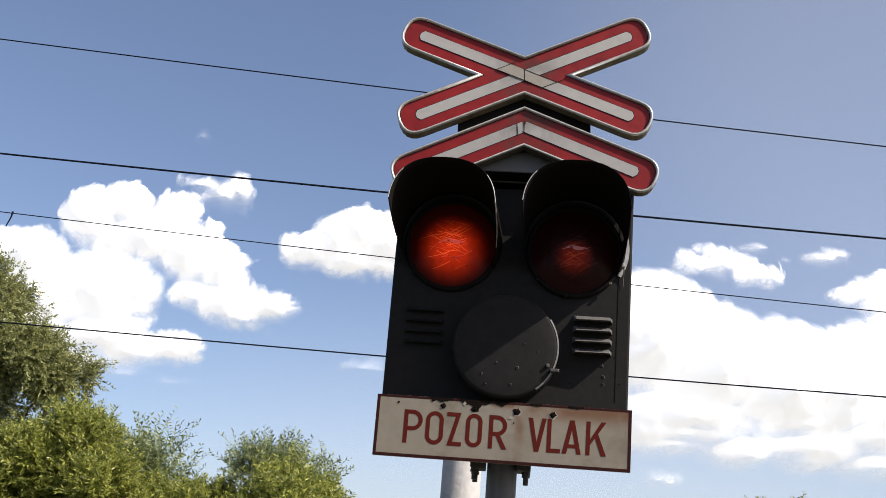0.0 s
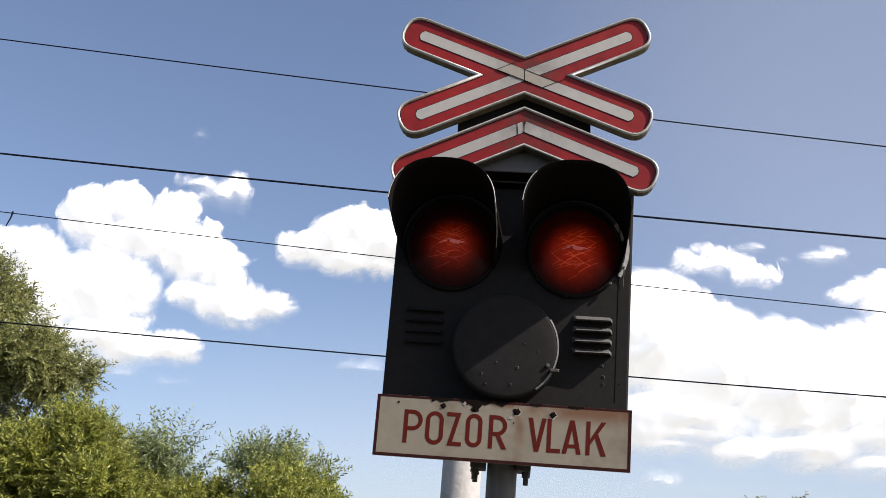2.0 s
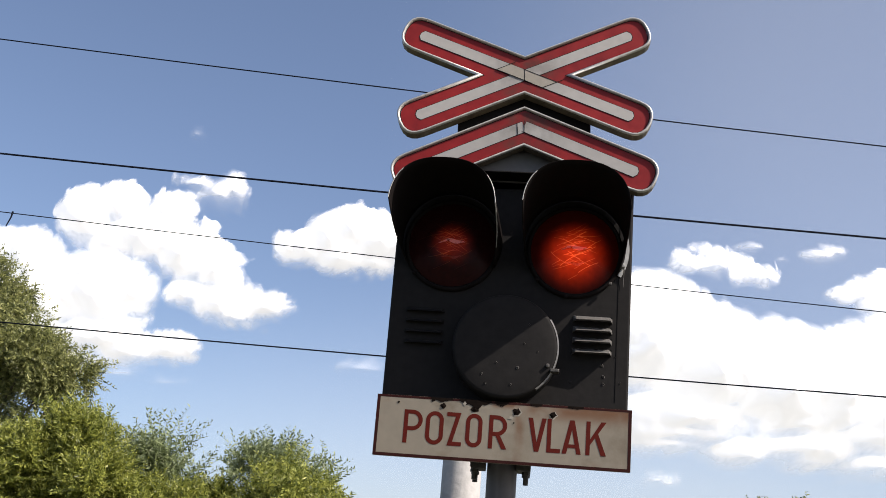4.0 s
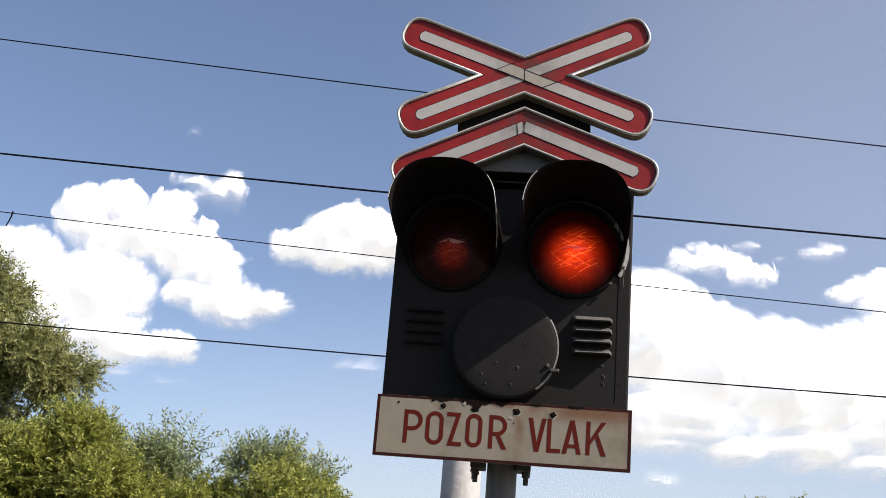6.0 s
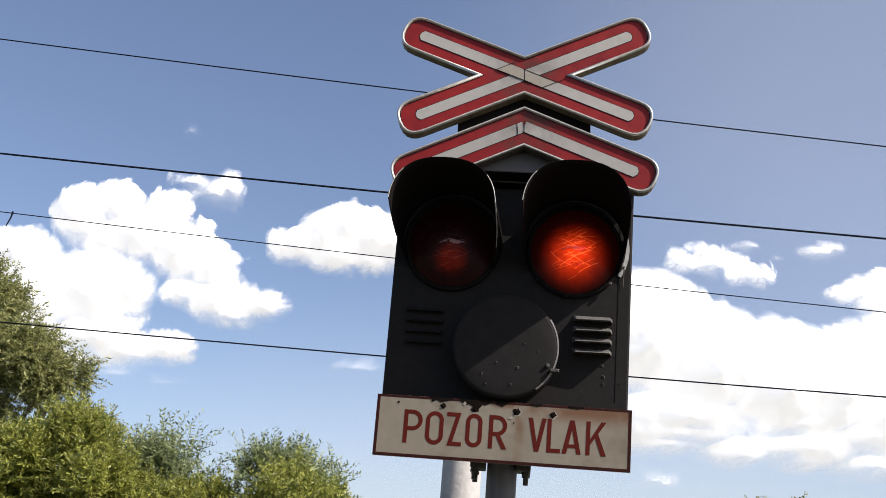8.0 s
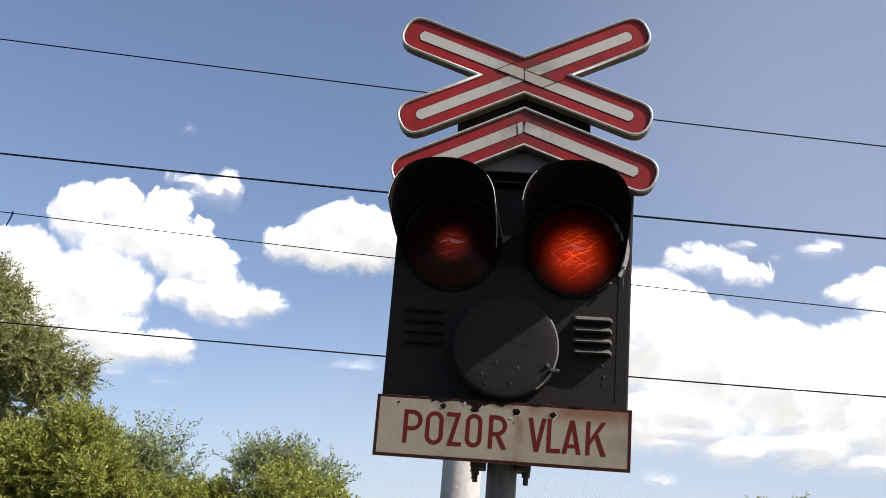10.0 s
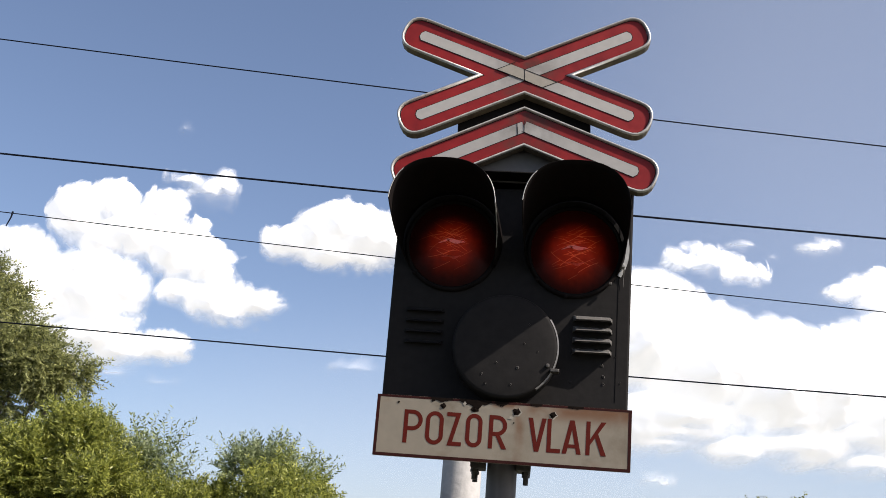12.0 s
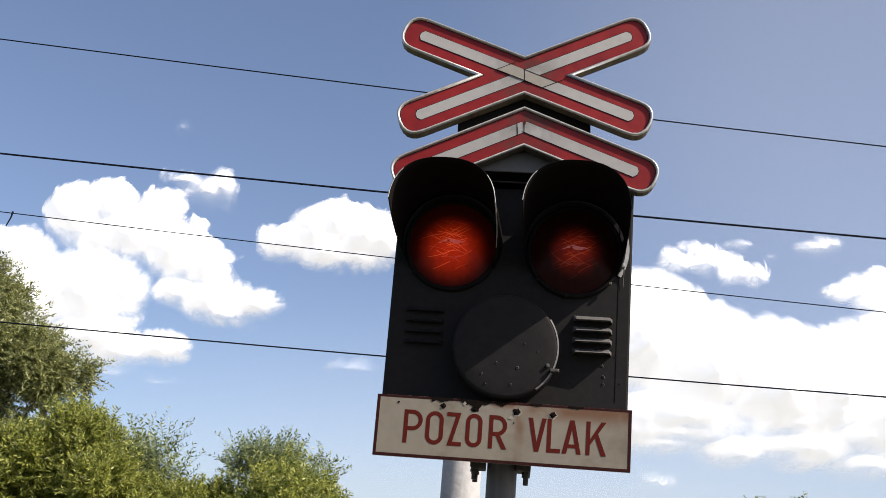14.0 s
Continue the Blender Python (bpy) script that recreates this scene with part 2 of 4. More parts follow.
LEAF_BUSH = leaf_material("yellow green leaves", (0.076, 0.105, 0.021), (0.455, 0.475, 0.11), 0.5)
LEAF_SHOOT = leaf_material("sage green leaves", (0.085, 0.113, 0.052), (0.36, 0.42, 0.21), 0.5)
LEAF_TREE = leaf_material("olive green leaves", (0.068, 0.085, 0.032), (0.41, 0.425, 0.165), 0.5)
CLOUD = cloud_material("sunlit cloud", 0.44)


# ---- building helpers ----
def part(name, shape, mat, parent=None, label="", smooth=False):
    """One mesh object out of a bmesh or a mesh, under its thing."""
    if isinstance(shape, bmesh.types.BMesh):
        me = bpy.data.meshes.new(name)
        bmesh.ops.recalc_face_normals(shape, faces=shape.faces)
        shape.to_mesh(me)
        shape.free()
    else:
        me = shape
    if smooth:
        me.polygons.foreach_set("use_smooth", [True] * len(me.polygons))
    if mat and not me.materials:
        me.materials.append(mat)
    ob = new(name, me)
    ob.parent = parent
    if label:
        ob["label"] = label
    return ob


def thing(name, label, category, at=None, group="", kind=""):
    ob = new(name)
    ob.matrix_world = at if at else Matrix.Identity(4)
    return tagged(ob, label, category, group, kind)


def spin(profile, n=48, centre=(0, 0, 0), a0=0.0, a1=360.0, axis="y", bm=None):
    """A turned form: (radius, along) pairs about y or z."""
    bm = bm or bmesh.new()
    full = abs(a1 - a0) >= 360
    rings = []
    for k in range(n if full else n + 1):
        a = radians(a0 + (a1 - a0) * k / n)
        ring = []
        for r, d in profile:
            if axis == "y":
                p = (centre[0] + r * math.cos(a), centre[1] + d, centre[2] + r * math.sin(a))
            else:
                p = (centre[0] + r * math.cos(a), centre[1] + r * math.sin(a), centre[2] + d)
            ring.append(bm.verts.new(p))
        rings.append(ring)
    for k in range(n):
        A, B = rings[k], rings[(k + 1) % len(rings)]
        for i in range(len(profile) - 1):
            bm.faces.new((A[i], B[i], B[i + 1], A[i + 1]))
    bmesh.ops.remove_doubles(bm, verts=bm.verts, dist=1e-6)
    return bm


def block(x0, x1, y0, y1, z0, z1, bevel=0.002, bm=None):
    own = bmesh.new()
    bmesh.ops.create_cube(own, size=1)
    for v in own.verts:
        v.co = ((x0 + x1) / 2 + v.co.x * (x1 - x0), (y0 + y1) / 2 + v.co.y * (y1 - y0), (z0 + z1) / 2 + v.co.z * (z1 - z0))
    if bevel:
        bmesh.ops.bevel(own, geom=own.edges[:], offset=bevel, segments=2, affect="EDGES", profile=0.5)
    if bm is None:
        return own
    me = bpy.data.meshes.new("tmp")
    own.to_mesh(me)
    own.free()
    bm.from_mesh(me)
    bpy.data.meshes.remove(me)
    return bm


def tube(points, r0, r1=None, n=8, bm=None):
    """A tapered tube along points."""
    bm = bm or bmesh.new()
    r1 = r0 if r1 is None else r1
    rings = []
    pts = [Vector(p) for p in points]
    for i, p in enumerate(pts):
        d = (pts[min(i + 1, len(pts) - 1)] - pts[max(i - 1, 0)]).normalized()
        side = d.cross(Vector((0.31, 0.95, 0.05))).normalized()
        up = side.cross(d)
        r = r0 + (r1 - r0) * i / max(1, len(pts) - 1)
        rings.append([bm.verts.new(p + (side * math.cos(2 * math.pi * k / n) + up * math.sin(2 * math.pi * k / n)) * r) for k in range(n)])
    for A, B in zip(rings, rings[1:]):
        for k in range(n):
            bm.faces.new((A[k], A[(k + 1) % n], B[(k + 1) % n], B[k]))
    bm.faces.new(rings[0])
    bm.faces.new(list(reversed(rings[-1])))
    return bm


def ring_between(outer, inner, y0, y1, bm=None):
    """A flat ring between two outlines (front at y0, inner at y1)."""
    bm = bm or bmesh.new()
    a = [bm.verts.new((x, y0, z)) for x, z in outer]
    b = [bm.verts.new((x, y1, z)) for x, z in inner]
    for k in range(len(a)):
        j = (k + 1) % len(a)
        bm.faces.new((a[k], a[j], b[j], b[k]))
    return bm


def filled(outline, y, bm=None):
    bm = bm or bmesh.new()
    bm.faces.new([bm.verts.new((x, y, z)) for x, z in outline])
    return bm


# ---- ground ----
def build_ground():
    bm = bmesh.new()
    n = 60
    grid = {}
    for i in range(n + 1):
        for j in range(n + 1):
            u, v = 2 * i / n - 1, 2 * j / n - 1
            x, y = 2500 * u * abs(u) ** 2, 2500 * v * abs(v) ** 2
            grid[i, j] = bm.verts.new((x, y, 0.12 * noise.noise(Vector((x * 0.2, y * 0.2, 0))) if max(abs(x), abs(y)) > 3 else 0.0))
    for i in range(n):
        for j in range(n):
            bm.faces.new((grid[i, j], grid[i + 1, j], grid[i + 1, j + 1], grid[i, j + 1]))
    ob = part("ground", bm, GRASS, smooth=True)
    tagged(ob, "rough summer grass with bare dry patches", "ground", kind="structure")


# ---- the warning signal ----
LENS_Z = 2.52
ARM = radians(23.5)


def cross_outline(w, half, steps=10):
    """Outline of two crossed arms of half-width w with rounded ends."""
    pts = []
    c, s = math.cos(ARM), math.sin(ARM)
    dirs = [(c, s), (-c, s), (-c, -s), (c, -s)]
    notch = [(0, w / c), (-w / s, 0), (0, -w / c), (w / s, 0)]
    for k, (dx, dz) in enumerate(dirs):
        ex, ez = dx * half, dz * half
        for i in range(steps + 1):
            a = radians(-90 + 180 * i / steps)
            along, side = w * abs(math.cos(a)) ** 0.8, w * math.copysign(abs(math.sin(a)) ** 0.8, math.sin(a))
            pts.append((ex + dx * along - dz * side, ez + dz * along + dx * side))
        pts.append(notch[k])
    return pts


def chevron_outline(w, half, steps=10):
    c, s = math.cos(ARM), math.sin(ARM)
    pts = []
    ex, ez = c * half, -s * half
    for i in range(steps + 1):
        a = radians(-90 + 180 * i / steps)
        along, side = w * abs(math.cos(a)) ** 0.8, w * math.copysign(abs(math.sin(a)) ** 0.8, math.sin(a))
        pts.append((ex + c * along + s * side, ez - s * along + c * side))
    pts.append((0, w / c))
    pts += [(-x, z) for x, z in reversed(pts[:-1])]
    pts.append((0, -w / c))
    return pts


def stripe_outline(w, half, sx, sz):
    """A white bar with a pointed end from the middle out along one arm."""
    c, s = math.cos(ARM) * sx, math.sin(ARM) * sz
    o = []
    for t, side in ((0, -w), (half - 0.008, -w), (half, -w * 0.35), (half, w * 0.35), (half - 0.008, w), (0, w)):
        o.append((c * t - s * side, s * t + c * side))
    return o


def board(name, outline, parent, half, label):
    """A pressed board: aluminium rim, painted black shade line, red face, dark back."""
    body = part(name, filled(outline(0.0445, half), -0.0430), RED, parent, label)
    round_over = ((0.0545, -0.0440), (0.0542, -0.0475), (0.0530, -0.0500), (0.0512, -0.0508), (0.0490, -0.0503), (0.0470, -0.0475), (0.0464, -0.0425))
    bm = bmesh.new()
    for (w0, d0), (w1, d1) in zip(round_over, round_over[1:]):
        ring_between(outline(w0, half), outline(w1, half), d0, d1, bm)
    bmesh.ops.remove_doubles(bm, verts=bm.verts, dist=1e-5)
    part("rim", bm, RIM, body, "rounded dull aluminium rim", True)
    bm = ring_between(outline(0.0543, half), outline(0.0543, half), -0.0440, -0.014)
    part("rim_side", bm, SIDE, body, "grimy brown rim side")
    # Shade in the recess beside the rim, painted as a black line.
    part("shade_line", ring_between(outline(0.0466, half), outline(0.0446, half), -0.0434, -0.0434), BLACK, body, "thin black line painted as shade of the recess")
    part("back", filled(outline(0.0533, half), -0.014), BACK, body, "dark steel back")
    return body


def build_crossbuck():
    at = pose(0.003, 0, 3.021, 0, -2.35, 0)
    top = thing("crossbuck", "red and white crossbuck with chevron and dull aluminium rims", "crossbuck", at)
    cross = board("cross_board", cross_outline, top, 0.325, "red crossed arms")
    cross.matrix_local = pose(0, 0.001, -0.0025, -3.0, 0, 0)
    for sx, sz in ((1, 1), (-1, 1), (-1, -1), (1, -1)):
        w = 0.0155 * sx
        part("stripe_edge", filled(stripe_outline(0.0172 * sx, 0.3288, sx, sz), -0.0435 - 0.0001 * (sx + 1) - 0.0002 * (sz + 1) / 2), BLACK, cross, "thin black line round the stripe")
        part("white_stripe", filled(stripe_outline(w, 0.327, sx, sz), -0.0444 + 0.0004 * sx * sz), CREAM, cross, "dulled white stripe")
    c, q = math.cos(ARM), math.sin(ARM)
    on = lambda t, side: (c * t + q * side, -q * t + c * side)
    part("splice", filled([on(-0.080, -0.0157), on(0.062, -0.0157), on(0.091, 0.0157), on(-0.051, 0.0157)], -0.0454), GRIMY, cross, "grimy white splice plate")
    for a, b in ((on(-0.080, -0.0157), on(0.03, -0.0157)), (on(-0.080, -0.0157), on(-0.040, 0.028)), (on(0.062, -0.0157), on(0.105, 0.03)), (on(-0.01, 0.0157), on(0.091, 0.0157)), ((0.0, -0.017), (0.0, 0.017))):
        part("seam", tube(((a[0], -0.0456, a[1]), (b[0], -0.0456, b[1])), 0.0009, n=5), BLACK, cross, "dark seam")
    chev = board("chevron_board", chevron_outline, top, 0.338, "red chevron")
    chev.matrix_local = pose(0.001, 0, -0.157)
    for sx in (1, -1):
        part("stripe_edge", filled(stripe_outline(0.0172 * sx, 0.3398, sx, -1), -0.0435 - 0.0001 * (sx + 1)), BLACK, chev, "thin black line round the stripe")
        part("white_stripe", filled(stripe_outline(0.0155 * sx, 0.338, sx, -1), -0.0442 - 0.0004 * (sx + 1)), CREAM, chev, "dulled white stripe")
    for p, q in (((0, -0.017), (0, 0.017)), ((-0.02, 0.008), (-0.017, -0.024))):
        part("seam", tube(((p[0], -0.0452, p[1]), (q[0], -0.0452, q[1])), 0.0009, n=5), BLACK, chev, "dark seam")
    part("backing_plate", block(-0.186, 0.186, 0.0, 0.012, -0.33, -0.172, 0.003), PLATE, top, "grey steel backing plate")
    # Upper part of the same plate, its shade painted as black.
    part("shaded_plate", block(-0.186, 0.186, -0.006, 0.010, -0.170, -0.055, 0.003), BLACK, top, "upper backing plate painted black for its shade")
    for z in (-0.02, -0.2):
        part("bracket", block(-0.03, 0.03, -0.008, 0.0, z - 0.02, z + 0.02, 0.002), DARK_STEEL, top)
    part("mast_bracket", block(-0.035, 0.035, 0.012, 0.085, -0.1, -0.04, 0.003), DARK_STEEL, top)


def panel_with_lamps(w, z0, z1, holes, r, y):
    bm = bmesh.new()
    s = 0.149

    def quad(x0, x1, a, b):
        if x1 - x0 > 1e-6 and b - a > 1e-6:
            bm.faces.new([bm.verts.new(p) for p in ((x0, y, a), (x1, y, a), (x1, y, b), (x0, y, b))])
    zc = LENS_Z
    quad(-w, w, z0, zc - s)
    quad(-w, w, zc + s, z1)
    edges = [-w] + [v for h in holes for v in (h - s, h + s)] + [w]
    for i in range(0, len(edges), 2):
        quad(edges[i], edges[i + 1], zc - s, zc + s)
    n = 48
    for h in holes:
        o, inn = [], []
        for k in range(n):
            a = 2 * math.pi * k / n
            c, d = math.cos(a), math.sin(a)
            m = s / max(abs(c), abs(d))
            o.append((h + c * m, zc + d * m))
            inn.append((h + c * r, zc + d * r))
        ring_between(o, inn, y, y, bm)
    return bm


def louvre_mesh(stand, tall):
    """A pressed slot with a hood that stands proud and closes at its ends."""
    bm = bmesh.new()
    n, rows = 14, []
    for i in range(n + 1):
        u = i / n
        x = -0.052 + 0.104 * u
        e = min(1.0, min(u, 1 - u) / 0.10)
        e = math.sqrt(max(0.0, 1 - (1 - e) ** 2)) * (0.92 + 0.12 * u) * stand
        rows.append([bm.verts.new((x, -y * e, z * tall)) for y, z in ((0.0, 0.0135), (0.013, 0.0065), (0.026, -0.002), (0.036, -0.008), (0.0405, -0.011), (0.0385, -0.0115), (0.0, -0.005))])
    for A, B in zip(rows, rows[1:]):
        for k in range(6):
            bm.faces.new((A[k], B[k], B[k + 1], A[k + 1]))
    me = bpy.data.meshes.new("louvre")
    bmesh.ops.recalc_face_normals(bm, faces=bm.faces)
    bm.to_mesh(me)
    bm.free()
    return me


def build_signal():
    top = thing("crossing_signal", "charcoal crossing signal box with two hooded red lamps on steel post", "signal", pose(0, 0, 0))
    W, Z0, Z1, D = 0.321, 1.985, 2.717, 0.25
    bm = panel_with_lamps(W - 0.005, Z0 + 0.005, Z1 - 0.005, (-0.166, 0.166), 0.113, 0.0)
    f0 = [(-W + 0.005, Z0 + 0.005), (W - 0.005, Z0 + 0.005), (W - 0.005, Z1 - 0.005), (-W + 0.005, Z1 - 0.005)]
    f1 = [(-W, Z0), (W, Z0), (W, Z1), (-W, Z1)]
    ring_between(f0, f1, 0.0, 0.005, bm)
    ring_between(f1, f1, 0.005, D, bm)
    filled(f1, D, bm)
    body = part("box", bm, BOX, top, "charcoal painted sheet steel box")
    part("top_flange", block(-W - 0.004, W + 0.004, -0.008, D + 0.01, Z1, Z1 + 0.006, 0.002), BOX, body)
    # Ledge stretched, unseen behind the hoods, to block sun from the panel.
    part("shade_ledge", block(-0.19, 0.19, -0.070, -0.008, Z1 - 0.001, Z1 + 0.003, 0.001), BOX, body, "sheet ledge shading the panel between the hoods")
    part("fold_line", block(0.287, 0.2885, -0.0015, 0.001, 2.12, 2.62, 0), BOX, body, "vertical fold of the sheet")
    bulbs = []
    for h, dx, dz in ((-0.166, -0.0165, 0.0057), (0.166, -0.009, 0.0155)):
        unit = new("lamp")
        unit.parent = top
        unit.matrix_local = pose(h, 0, LENS_Z)
        part("collar", spin([(0.122, 0.004), (0.119, -0.004), (0.118, -0.010), (0.121, -0.014), (0.127, -0.013), (0.130, -0.008), (0.130, 0.004)], 64), HOOD, unit, "black lens collar", True)
        prof = [(0.119, -0.006)] + [(0.119 * r, -0.006 - 0.022 * (1 - r * r)) for r in (0.95, 0.88, 0.78, 0.66, 0.52, 0.38, 0.24, 0.12, 0.0)]
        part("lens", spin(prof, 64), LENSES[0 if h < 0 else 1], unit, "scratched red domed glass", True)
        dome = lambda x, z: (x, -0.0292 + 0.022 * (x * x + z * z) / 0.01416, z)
        # Reflections on the glass, painted as two pale crescents.
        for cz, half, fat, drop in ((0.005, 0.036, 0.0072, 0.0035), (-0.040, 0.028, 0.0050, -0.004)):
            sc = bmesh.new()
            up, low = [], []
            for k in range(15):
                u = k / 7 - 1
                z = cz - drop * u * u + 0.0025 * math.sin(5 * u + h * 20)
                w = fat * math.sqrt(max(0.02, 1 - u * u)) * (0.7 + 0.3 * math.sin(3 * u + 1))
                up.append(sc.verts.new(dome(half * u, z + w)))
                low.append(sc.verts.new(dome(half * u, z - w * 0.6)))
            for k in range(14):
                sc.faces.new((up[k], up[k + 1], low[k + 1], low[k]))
            part("glint", sc, GLINT if cz > -0.03 else GLINT_FAINT, unit, "pale crescent painted as a reflection on the glass")
        part("hood", hood_mesh(dx, dz), HOOD, unit, "deep black sun hood", True)
        # Worn rim painted pale only where it catches light; the rest is black.
        for a0, a1, r, worn in ((9, 40, 0.0010, h < 0), (40, 135, 0.0010, False), (135, 171, 0.0013, True)):
            rim = tube([hood_at(0.1362, a, -0.2625) for a in np.linspace(a0, a1, 16)], r, n=6)
            part("hood_rim", lean(rim, dx, dz), WORN if worn else HOOD, unit, "worn hood edge, painted pale where it catches light" if worn else "")
        if h < 0:
            edge = tube([hood_at(0.1362, hood_end(y), y) for y in np.linspace(-0.262, -0.10, 12)], 0.0016, 0.0011, n=6)
            part("hood_edge", lean(edge, dx, dz), WORN, unit, "paint worn off the slanted edge")
        else:
            o = [(0.147 * math.cos(radians(a)), 0.012 + 0.147 * math.sin(radians(a))) for a in np.linspace(-31, 14, 16)]
            i = [(0.136 * math.cos(radians(a)), 0.012 + 0.136 * math.sin(radians(a))) for a in np.linspace(14, -31, 16)]
            fl = bmesh.new()
            for k in range(15):
                filled([o[k], o[k + 1], i[14 - k], i[15 - k]], -0.004, fl)
            ring_between(o + i, o + i, -0.004, -0.0005, fl)
            bmesh.ops.remove_doubles(fl, verts=fl.verts, dist=1e-5)
            part("hood_flange", fl, WORN, unit, "bare worn flange of the hood")
        # Unseen housing and holed baffle added to dim the bulb as it draws back.
        part("can", spin([(0.1135, 0.0), (0.1135, 0.095), (0.017, 0.096), (0.017, 0.098), (0.112, 0.099), (0.112, 0.235), (0.0, 0.235)], 40), BAFFLE_BLACK, unit, "unseen black housing with an added baffle plate")
        part("clip", tube([(0.121 * math.cos(radians(a)), -0.0265, 0.121 * math.sin(radians(a))) for a in (14, 20, 26, 32)], 0.0022, n=6), BOX if h > 0 else HOOD, unit, "small spring clip of the lens")
        for a in (-42, 222, 262) if h > 0 else (222,):
            x, z = 0.131 * math.cos(radians(a)), 0.131 * math.sin(radians(a))
            part("screw", spin([(0.0045, -0.016), (0.0045, -0.0235), (0.003, -0.025), (0, -0.025)], 10, (x, 0, z)), DARK_STEEL if a == -42 else HOOD, unit)
        bulb = part("bulb", spin([(0.0, -0.015)] + [(0.015 * math.sin(radians(a)), -0.015 * math.cos(radians(a))) for a in range(20, 180, 20)] + [(0.0, 0.015)], 20), BULB, unit, "glowing bulb", True)
        bulbs.append(bulb)
    proud, flat = louvre_mesh(1.0, 0.72), louvre_mesh(0.4, 0.4)
    for x in (-0.224, 0.222):
        for k in range(4):
            # Sunlit right louvres take the lighter paint; shaded left ones keep the box's.
            ob = part("louvre", proud if x > 0 else flat, SUNLIT_CHIPPED if x > 0 else BOX, body)
            ob.matrix_local = pose(x, 0, 2.335 - 0.0292 * k)
    cover = part("round_cover", spin([(0.0, -0.074), (0.09, -0.073), (0.128, -0.071), (0.1345, -0.069), (0.137, -0.064), (0.139, 0.001)], 72, (-0.004, 0, 2.236)), BOX, top, "round charcoal bell cover", True)
    # Sun on the cover's rim, painted as a pale arc.
    part("cover_edge", spin([(0.1352, -0.070), (0.1388, -0.069), (0.1392, -0.056), (0.1370, -0.054)], 40, (-0.004, 0, 2.236), -52, 34), SUNLIT_CHIPPED, cover, "cover edge painted light where the sun strikes")
    part("latch", block(0.114, 0.138, -0.082, -0.055, 2.173, 2.182, 0.002), DARK_STEEL, cover, "small steel latch")
    part("latch_pin", spin([(0, -0.080), (0.005, -0.079), (0.006, -0.068)], 12, (0.108, 0, 2.19)), DARK_STEEL, cover)
    rng = random.Random(7)
    for x, z, y, r in ((-0.06, 2.16, -0.0734, 0.004), (0.031, 2.18, -0.074, 0.005), (0.046, 2.245, -0.0736, 0.003), (-0.024, 2.19, -0.074, 0.003), (0.016, 2.135, -0.0732, 0.003), (0.081, 2.225, -0.0732, 0.003), (-0.049, 2.135, -0.0732, 0.003),
                       (0.056, 2.295, -0.0732, 0.003), (0.25, 2.215, -0.001, 0.006), (0.255, 2.185, -0.001, 0.005), (0.255, 2.165, -0.001, 0.004), (0.30, 2.17, -0.001, 0.003), (0.17, 2.165, -0.001, 0.003), (0.285, 2.24, -0.001, 0.002)):
        ring = [(x + r * rng.uniform(0.5, 1.1) * math.cos(k * 0.785), z + r * rng.uniform(0.6, 1.3) * math.sin(k * 0.785)) for k in range(8)]
        part("paint_chip", ring_between(ring, [(x + (a - x) * 0.7, z + (b - z) * 0.7) for a, b in ring], y + 0.001, y - 0.0012), SUNLIT_CHIPPED, cover if y < -0.01 else body, "raised edge of flaked paint")
        part("bare_spot", filled([(x + (a - x) * 0.72, z + (b - z) * 0.72) for a, b in ring], y - 0.0006), BLACK, cover if y < -0.01 else body, "dark spot of flaked paint")
    part("cord", tube([(0.297, -0.008, 2.495), (0.300, -0.012, 2.475), (0.298, -0.006, 2.455), (0.299, -0.004, 2.43)], 0.0022, 0.0012, n=6), DARK_STEEL, body, "short loose cord by the hood")
    part("hood_bolt", spin([(0.0, -0.022), (0.006, -0.021), (0.007, -0.014), (0.007, 0.0)], 8, (0.296, 0, 2.487)), WORN, body, "worn hood bolt")
    post = part("post", spin([(0.0, 0.0), (0.04, 0.0), (0.04, 2.96), (0.034, 2.972), (0.0, 2.975)], 32, (0.004, 0.12, 0), axis="z"), STEEL, top, "grey painted steel post", True)
    part("foot_plate", block(-0.12, 0.13, -0.005, 0.245, 0.0, 0.02, 0.004), STEEL, post)
    for sx in (-1, 1):
        x = 0.000 + sx * 0.060
        clamp = part("clamp", block(x - 0.02, x + 0.02, 0.075, 0.165, 1.937, 1.985, 0.003), DARK_STEEL, top, "dark bolted post clamp")
        for dy in (0.09, 0.15):
            part("bolt", spin([(0.0, 1.905), (0.007, 1.906), (0.007, 1.926), (0.011, 1.926), (0.011, 1.934), (0.0, 1.934)], 6, (x + sx * 0.008, dy, 0), axis="z"), DARK_STEEL, clamp)
    return bulbs


def hood_end(y):
    """Angle at which the hood's slanted lower edge stands, from the wall to the mouth."""
    return -35 + 44 * min(1.0, -y / 0.262)


def hood_at(r, a, y):
    """A point of the hood's shell: round at the wall, a squarer arch at the mouth."""
    c, q, k = math.cos(radians(a)), math.sin(radians(a)), min(1.0, -y / 0.262)
    p = 2 + 0.45 * k
    r /= (abs(c) ** p + abs(q) ** p) ** (1 / p) if q > 0 else 1
    return (r * c, y, 0.012 + r * q)


